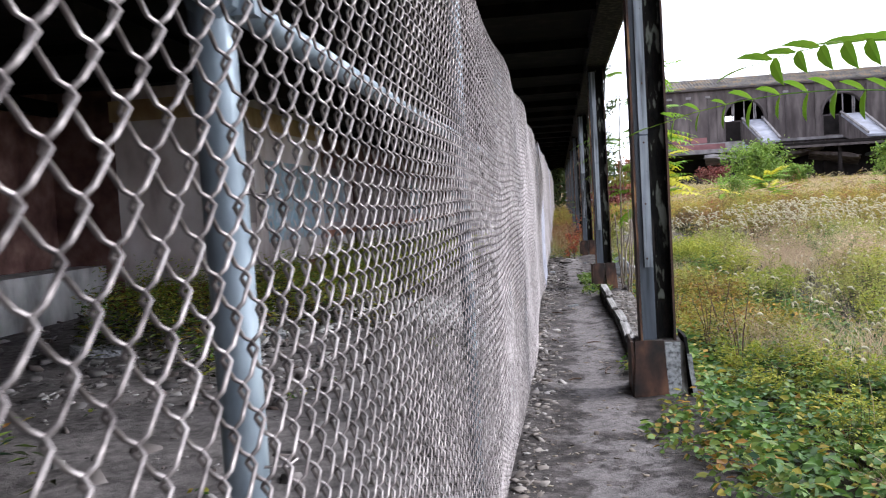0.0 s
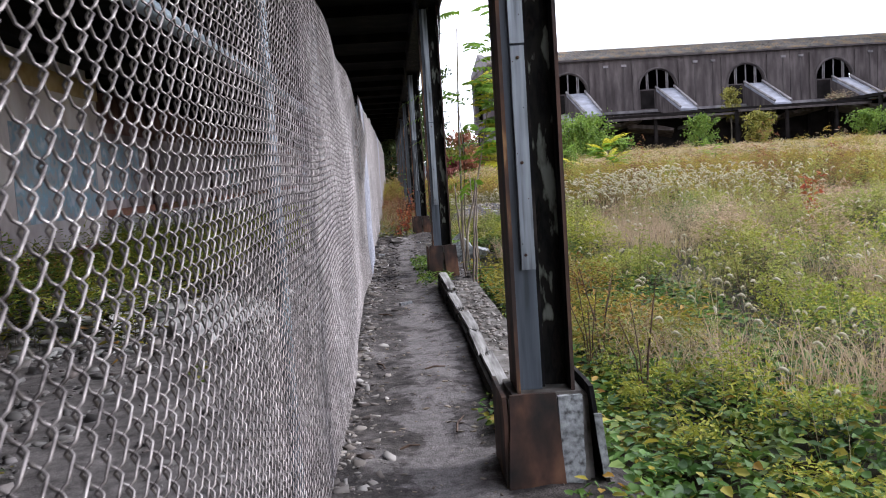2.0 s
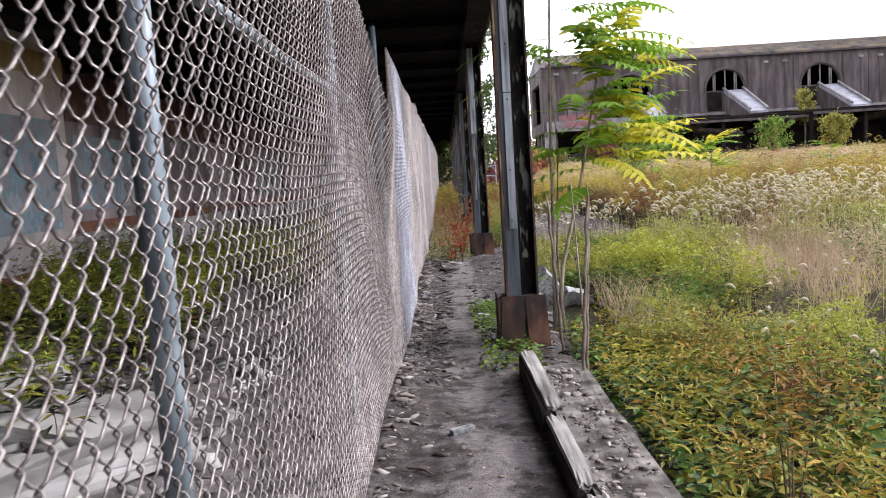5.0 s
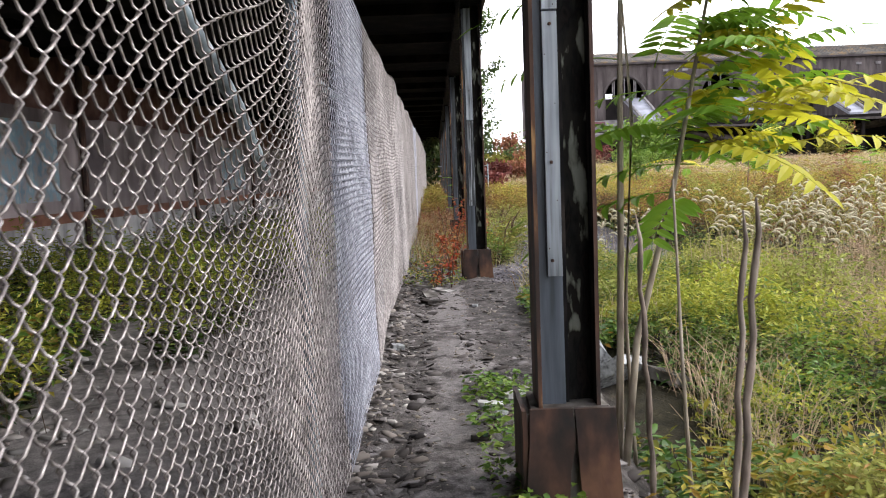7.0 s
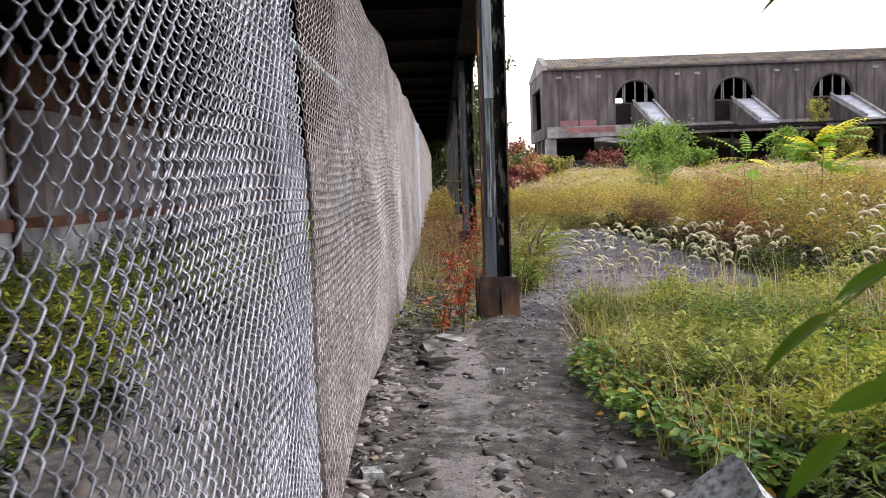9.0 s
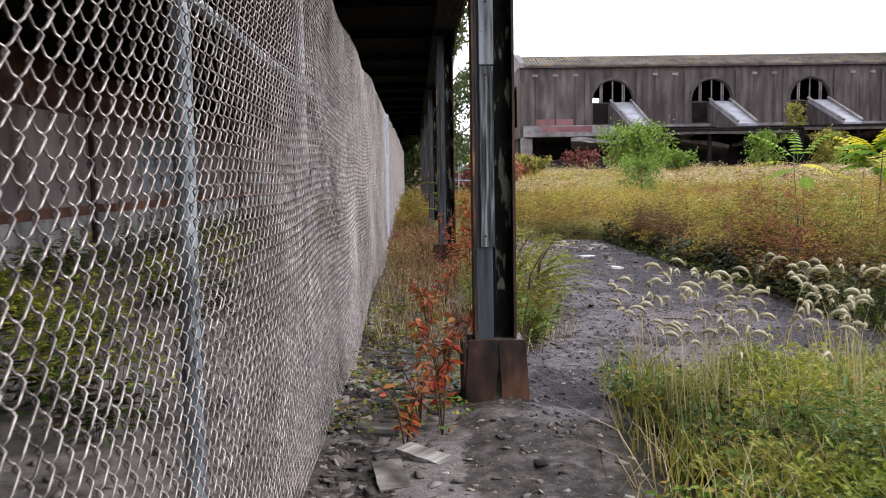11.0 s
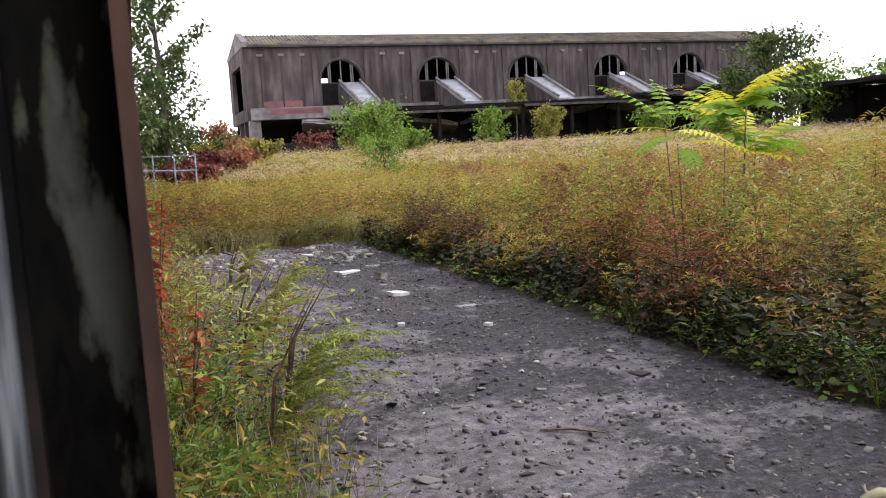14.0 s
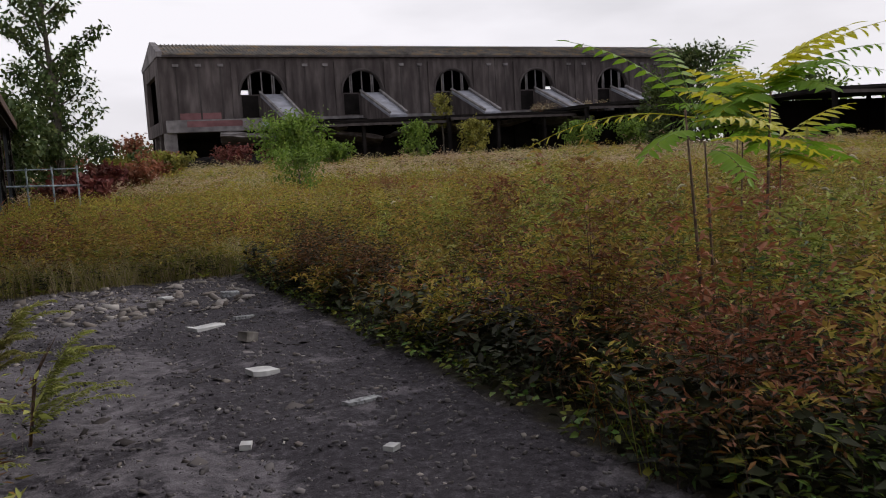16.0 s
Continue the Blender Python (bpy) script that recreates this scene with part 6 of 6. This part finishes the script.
def seedling(x, y, h, m, seed, label, name="sumac_seedling", n=40, wl=0.06):
    r = np.random.default_rng(seed)
    y = float(ahead(y))
    s = thing(name, label, "seedling", (x, y, float(ground_z(x, y)) - 0.02))
    tips = []
    for k in range(4):
        a = r.uniform(0, 6.28)
        pts = [(0, 0, 0), (0.05 * math.cos(a), 0.05 * math.sin(a), h * 0.5), (0.16 * math.cos(a), 0.16 * math.sin(a), h * r.uniform(0.75, 1.0))]
        part("stem", tube(pts, [0.006, 0.005, 0.003], 5), M["bark_dark"], s)
        tips.append(pts)
    bag = Bag()
    t = r.integers(0, 4, n)
    f = r.uniform(0.25, 1, n)
    P = np.array([[np.interp(f[i], [0, 0.5, 1], [tips[t[i]][j][c] for j in range(3)]) for c in range(3)] for i in range(n)])
    a = r.uniform(0, 6.283, n)
    leaves(bag, P, np.stack([np.cos(a), np.sin(a), r.uniform(-0.7, 0.4, n)], 1), r.uniform(0.7, 1.3, n) * wl, wl * 0.42, M[m], True)
    ob = new("foliage", bag.mesh("foliage"))
    ob.parent = s
    return s


seedling(0.33, 20.75, 0.75, "red", 1, "red-leaved sumac seedling beside the rusty column base", n=90, wl=0.075)
seedling(0.12, 20.5, 0.55, "red", 11, "red-leaved sumac seedling at the fence foot", n=50, wl=0.07)
seedling(0.2, 20.95, 0.5, "rustleaf", 2, "orange-leaved seedling at the fence foot", n=40)
seedling(0.5, 24.5, 0.8, "red", 3, "red-leaved sumac seedling in rusty grass", n=70)
seedling(0.7, 26.3, 1.0, "red", 4, "red-leaved sumac seedling in rusty grass", n=90)
seedling(0.35, 27.6, 1.0, "rustleaf", 5, "orange-leaved seedling in rusty grass", n=90)
for x, y, h, k in ((0.35, 21.6, 0.6, 41), (0.62, 22.6, 0.55, 42), (0.3, 23.4, 0.7, 43), (1.0, 24.6, 0.9, 44), (0.75, 28.2, 1.1, 45)):
    seedling(x, y, h, "red", k, "red-leaved sumac seedling in rusty grass", n=80, wl=0.075)
seedling(0.9, 26.6, 1.35, "red", 9, "tall red-leaved sumac beside the asphalt", n=170, wl=0.08)
seedling(0.8, 29.5, 1.1, "red", 6, "tall red-leaved sumac beside the asphalt", n=120)
seedling(7.4, 16.5, 1.1, "red", 61, "orange-red leaved sumac in the field", n=120, wl=0.11)
seedling(1.3, 33.8, 0.9, "rustleaf", 7, "rust-leaved weed at the end of the asphalt", n=100)
for i, (x, y, h) in enumerate(((1.62, 8.4, 1.0), (1.5, 9.3, 0.95), (1.75, 9.9, 0.9), (1.36, 10.6, 0.8), (2.0, 4.6, 1.1), (2.2, 3.9, 1.15))):
    seedling(x, y, h, "yellowweed", 20 + i, "bare brown weed stalk with a few yellow leaves", "weed_stalk", 14, 0.05)


def dead_stalk(x, y, top, r, label):
    """A thick bare stalk with knots and a broken tip."""
    z = float(ground_z(x, y)) - 0.05
    st = thing("dead_stalk", label, "dead stalk", (x, y, z), "bare dead stalks beside the saplings")
    n = 14
    pts = [(( top[0] - x) * k / n + 0.006 * math.sin(k * 2.1), (top[1] - y) * k / n + 0.006 * math.cos(k * 1.7), (top[2] - z) * k / n) for k in range(n + 1)]
    part("stalk", tube(pts, [r * (1.1 - 0.35 * k / n) * (1.25 if k % 3 == 0 else 1.0) for k in range(n)] + [r * 0.3], 8), M["stalk"], st, smooth=True)
    for k in (3, 6, 9, 11):
        q = Vector(pts[k])
        a = k * 2.3
        part("snag", tube([q, q + Vector((0.03 * math.cos(a), 0.03 * math.sin(a), 0.02))], [r * 0.5, r * 0.2], 5), M["stalk"], st)


dead_stalk(1.0, 13.78, (1.112, 13.875, 1.36), 0.0125, "knotty grey-brown dead stalk with a broken tip")
dead_stalk(1.06, 13.98, (1.152, 14.093, 1.31), 0.0115, "leaning knotty grey-brown dead stalk")
dead_stalk(0.98, 14.6, (0.888, 14.456, 1.29), 0.011, "thin grey dead stalk beside the column base")
dead_stalk(2.0, 4.9, (2.02, 4.95, 1.25), 0.009, "thin brown dead stalk among the ground weeds")
dead_stalk(2.35, 5.3, (2.4, 5.3, 1.05), 0.008, "thin brown dead stalk among the ground weeds")


# ---- trees and bushes ----
def tree(x, y, h, w, m, label, n=2600, lf=0.25, name="poplar_tree", category="tree", base=0.15, seed=0, trunk=0.02):
    r = np.random.default_rng(100 + seed)
    x, y = x * 1.03, y * 1.04
    t = thing(name, label, category, (x, y, float(ground_z(x, y)) - 0.1))
    pts = [(0, 0, 0), (0.01 * h, 0, h * 0.35), (-0.01 * h, 0.01 * h, h * 0.7), (0, 0, h * 0.97)]
    part("trunk", tube(pts, [h * trunk, h * trunk * 0.7, h * trunk * 0.4, h * 0.003], 7), M["trunk"], t)
    bm = bmesh.new()
    ends = []
    for k in range(26):
        f = base + (0.95 - base) * k / 26
        a = k * 2.4 + r.uniform(-0.4, 0.4)
        reach = w * (math.sin(math.pi * min(1, (f - base) / (1 - base) * 0.85 + (0.25 if base < 0.05 else 0.12))) ** 0.7) * r.uniform(0.6, 1.15)
        e = (reach * math.cos(a), reach * math.sin(a), min(h, f * h + reach * 0.8))
        tube([(0, 0, f * h), (e[0] * 0.5, e[1] * 0.5, f * h + reach * 0.3), e], [h * 0.005, h * 0.003, h * 0.001], 4, bm)
        ends.append(((0, 0, f * h), e))
    tagged(part("limb_work", bm, M["trunk"], t), kind="stuff")
    bag = Bag()
    E = np.array(ends)
    i = r.integers(0, len(E), n)
    f = r.uniform(0.25, 1.05, n)[:, None]
    clump = r.normal(0, w * 0.1, (len(E) * 4, 3))
    j = i * 4 + r.integers(0, 4, n)
    P = E[i, 0] * (1 - f) + E[i, 1] * f + clump[j] + r.normal(0, w * 0.075, (n, 3))
    P[:, 2] = np.maximum(P[:, 2], base * h * 0.3)
    leaves(bag, P, r.normal(size=(n, 3)) - np.array([0, 0, 0.3]), lf * r.uniform(0.6, 1.3, n), lf * 0.6, m, True)
    ob = new("crown", bag.mesh("crown"))
    ob.parent = t
    return t


tree(2.6, 72, 14.5, 2.6, M["tree"], "tall dark green poplar at the edge of the field", 5200, 0.3, base=0.08, seed=1)
tree(0.6, 66, 5.5, 2.4, M["tree"], "dense dark bush below the poplar", 2600, 0.3, "bush", "bush", 0.03, 2)
tree(2.0, 78, 8, 2.4, M["tree"], "green tree behind the poplar", 2000, 0.3, base=0.05, seed=3)
tree(78, 108, 13, 5.0, M["tree"], "broad green tree in front of the station", 5200, 0.5, base=0.05, seed=4)
tree(85, 110, 9, 5.5, M["bush"], "yellow-green tree beside the station", 3600, 0.5, base=0.03, seed=5)
tree(73, 110, 8.5, 3.0, M["tree"], "green tree in front of the station", 2200, 0.45, base=0.05, seed=6)
tree(22.8, 100, 5.0, 3.9, M["bush"], "rounded bright green bush before the station", 3600, 0.35, "bush", "bush", 0.02, 7)
tree(27.5, 103, 2.6, 2.0, M["bush"], "small bright green bush before the station", 1400, 0.35, "bush", "bush", 0.02, 8)
tree(22.5, 99.7, 2.6, 3.6, M["bush"], "low bright green bush before the station", 1800, 0.35, "bush", "bush", 0.005, 15)
tree(48, 130, 5.5, 2.6, M["bush"], "green bush below the chutes", 2200, 0.4, "bush", "bush", 0.02, 9)
tree(59, 134, 5.8, 2.6, M["bushy"], "yellow autumn bush below the chutes", 2200, 0.4, "bush", "bush", 0.02, 10)
tree(59.5, 146, 10.5, 2.0, M["bushy"], "yellow shrub growing against a chute", 1200, 0.4, "bush", "bush", 0.5, 11)
tree(76, 132, 4.5, 3.5, M["bush"], "green bush below the canopies", 1800, 0.45, "bush", "bush", 0.02, 12)
tree(88, 134, 4.5, 3.5, M["bush"], "green bush below the canopies", 1800, 0.45, "bush", "bush", 0.02, 13)
tree(12, 60, 2.2, 1.6, M["bush"], "low green bush in the field", 1600, 0.14, "bush", "bush", 0.02, 14)
for i, (x, y, h, w, m) in enumerate(((4.8, 74, 1.7, 1.3, "darkred"), (6.6, 76, 1.5, 1.2, "rustleaf"), (8.5, 90, 1.5, 1.9, "rustleaf"), (11, 95, 2.0, 2.0, "bushy"), (25, 140, 3.0, 3.0, "darkred"), (31, 138, 2.8, 2.6, "darkred"), (3.0, 60, 1.3, 1.4, "darkred"), (14, 130, 2.6, 2.6, "rustleaf"))):
    tree(x, y, h, w, M[m], "dark red autumn sumac shrub" if m == "darkred" else "rusty orange autumn shrub", 1500, 0.2 + 0.0015 * y, "shrub", "shrub", 0.02, 30 + i)
for i in range(16):
    x = -4 + i * 5.0 + 2 * math.sin(i * 5)
    tree(x, 235 + 12 * math.sin(i * 3.1), 7 + 3 * math.sin(i * 2.7), 6, M[("tree", "bushy", "rustleaf")[i % 3]], "distant autumn tree on the horizon", 900, 1.1, base=0.02, seed=50 + i)
for i in range(12):
    tree(112 + i * 9, 120 + 10 * math.sin(i * 2.2), 9 + 2 * math.sin(i * 1.7), 6, M[("bush", "tree", "bushy")[i % 3]], "distant green tree beyond the platform canopies", 900, 1.0, base=0.02, seed=70 + i)

# shrubs on the collapsed canopies
b = Bag()
goldenrod(b, scatter(120, 82, 98, 140, 144) + np.array([0, 0, 7.2]), 2.0, [M["tan"], M["rustleaf"]], M["tan"], 10, 8, 0.5, 0.6)
goldenrod(b, scatter(60, 42, 50, 148, 152) + np.array([0, 0, 6.2]), 1.6, [M["bushy"], M["tan"]], M["tan"], 10, 8, 0.5, 0.6)
stuff(b, "roof_weeds", "yellow weeds growing on the sagging canopy roofs", "weeds")

# low fence by the poplar and wooden pallets in the field
f = thing("pipe_fence", "low grey pipe fence below the poplar", "fence", (1.0, 55, 0.1))
for i in range(4):
    part("post", tube([(i * 0.75 - 0.3, 0, -0.2), (i * 0.75 - 0.3, 0, 1.9)], 0.03, 6), M["pipe"], f)
part("rail", tube([(-0.6, 0, 1.35), (2.0, 0, 1.25)], 0.035, 6), M["pipe"], f)
part("rail", tube([(-0.6, 0, 1.85), (2.0, 0, 1.8)], 0.02, 6), M["pipe"], f)
for i, (x, y) in enumerate(((36, 86), (44, 90), (52, 86))):
    pl = thing("timber_pallet", "low weathered timber pallet lying in the field grass", "pallet", (x, y, 1.1), "pallets in the field")
    for j in range(3):
        part("deck_board", box(0, 3.2, j * 0.5, j * 0.5 + 0.35, 0.2, 0.28), M["timber"], pl)
    for j in range(3):
        part("bearer", box(j * 1.4, j * 1.4 + 0.2, 0, 1.4, -0.3, 0.2), M["timber_dark"], pl)
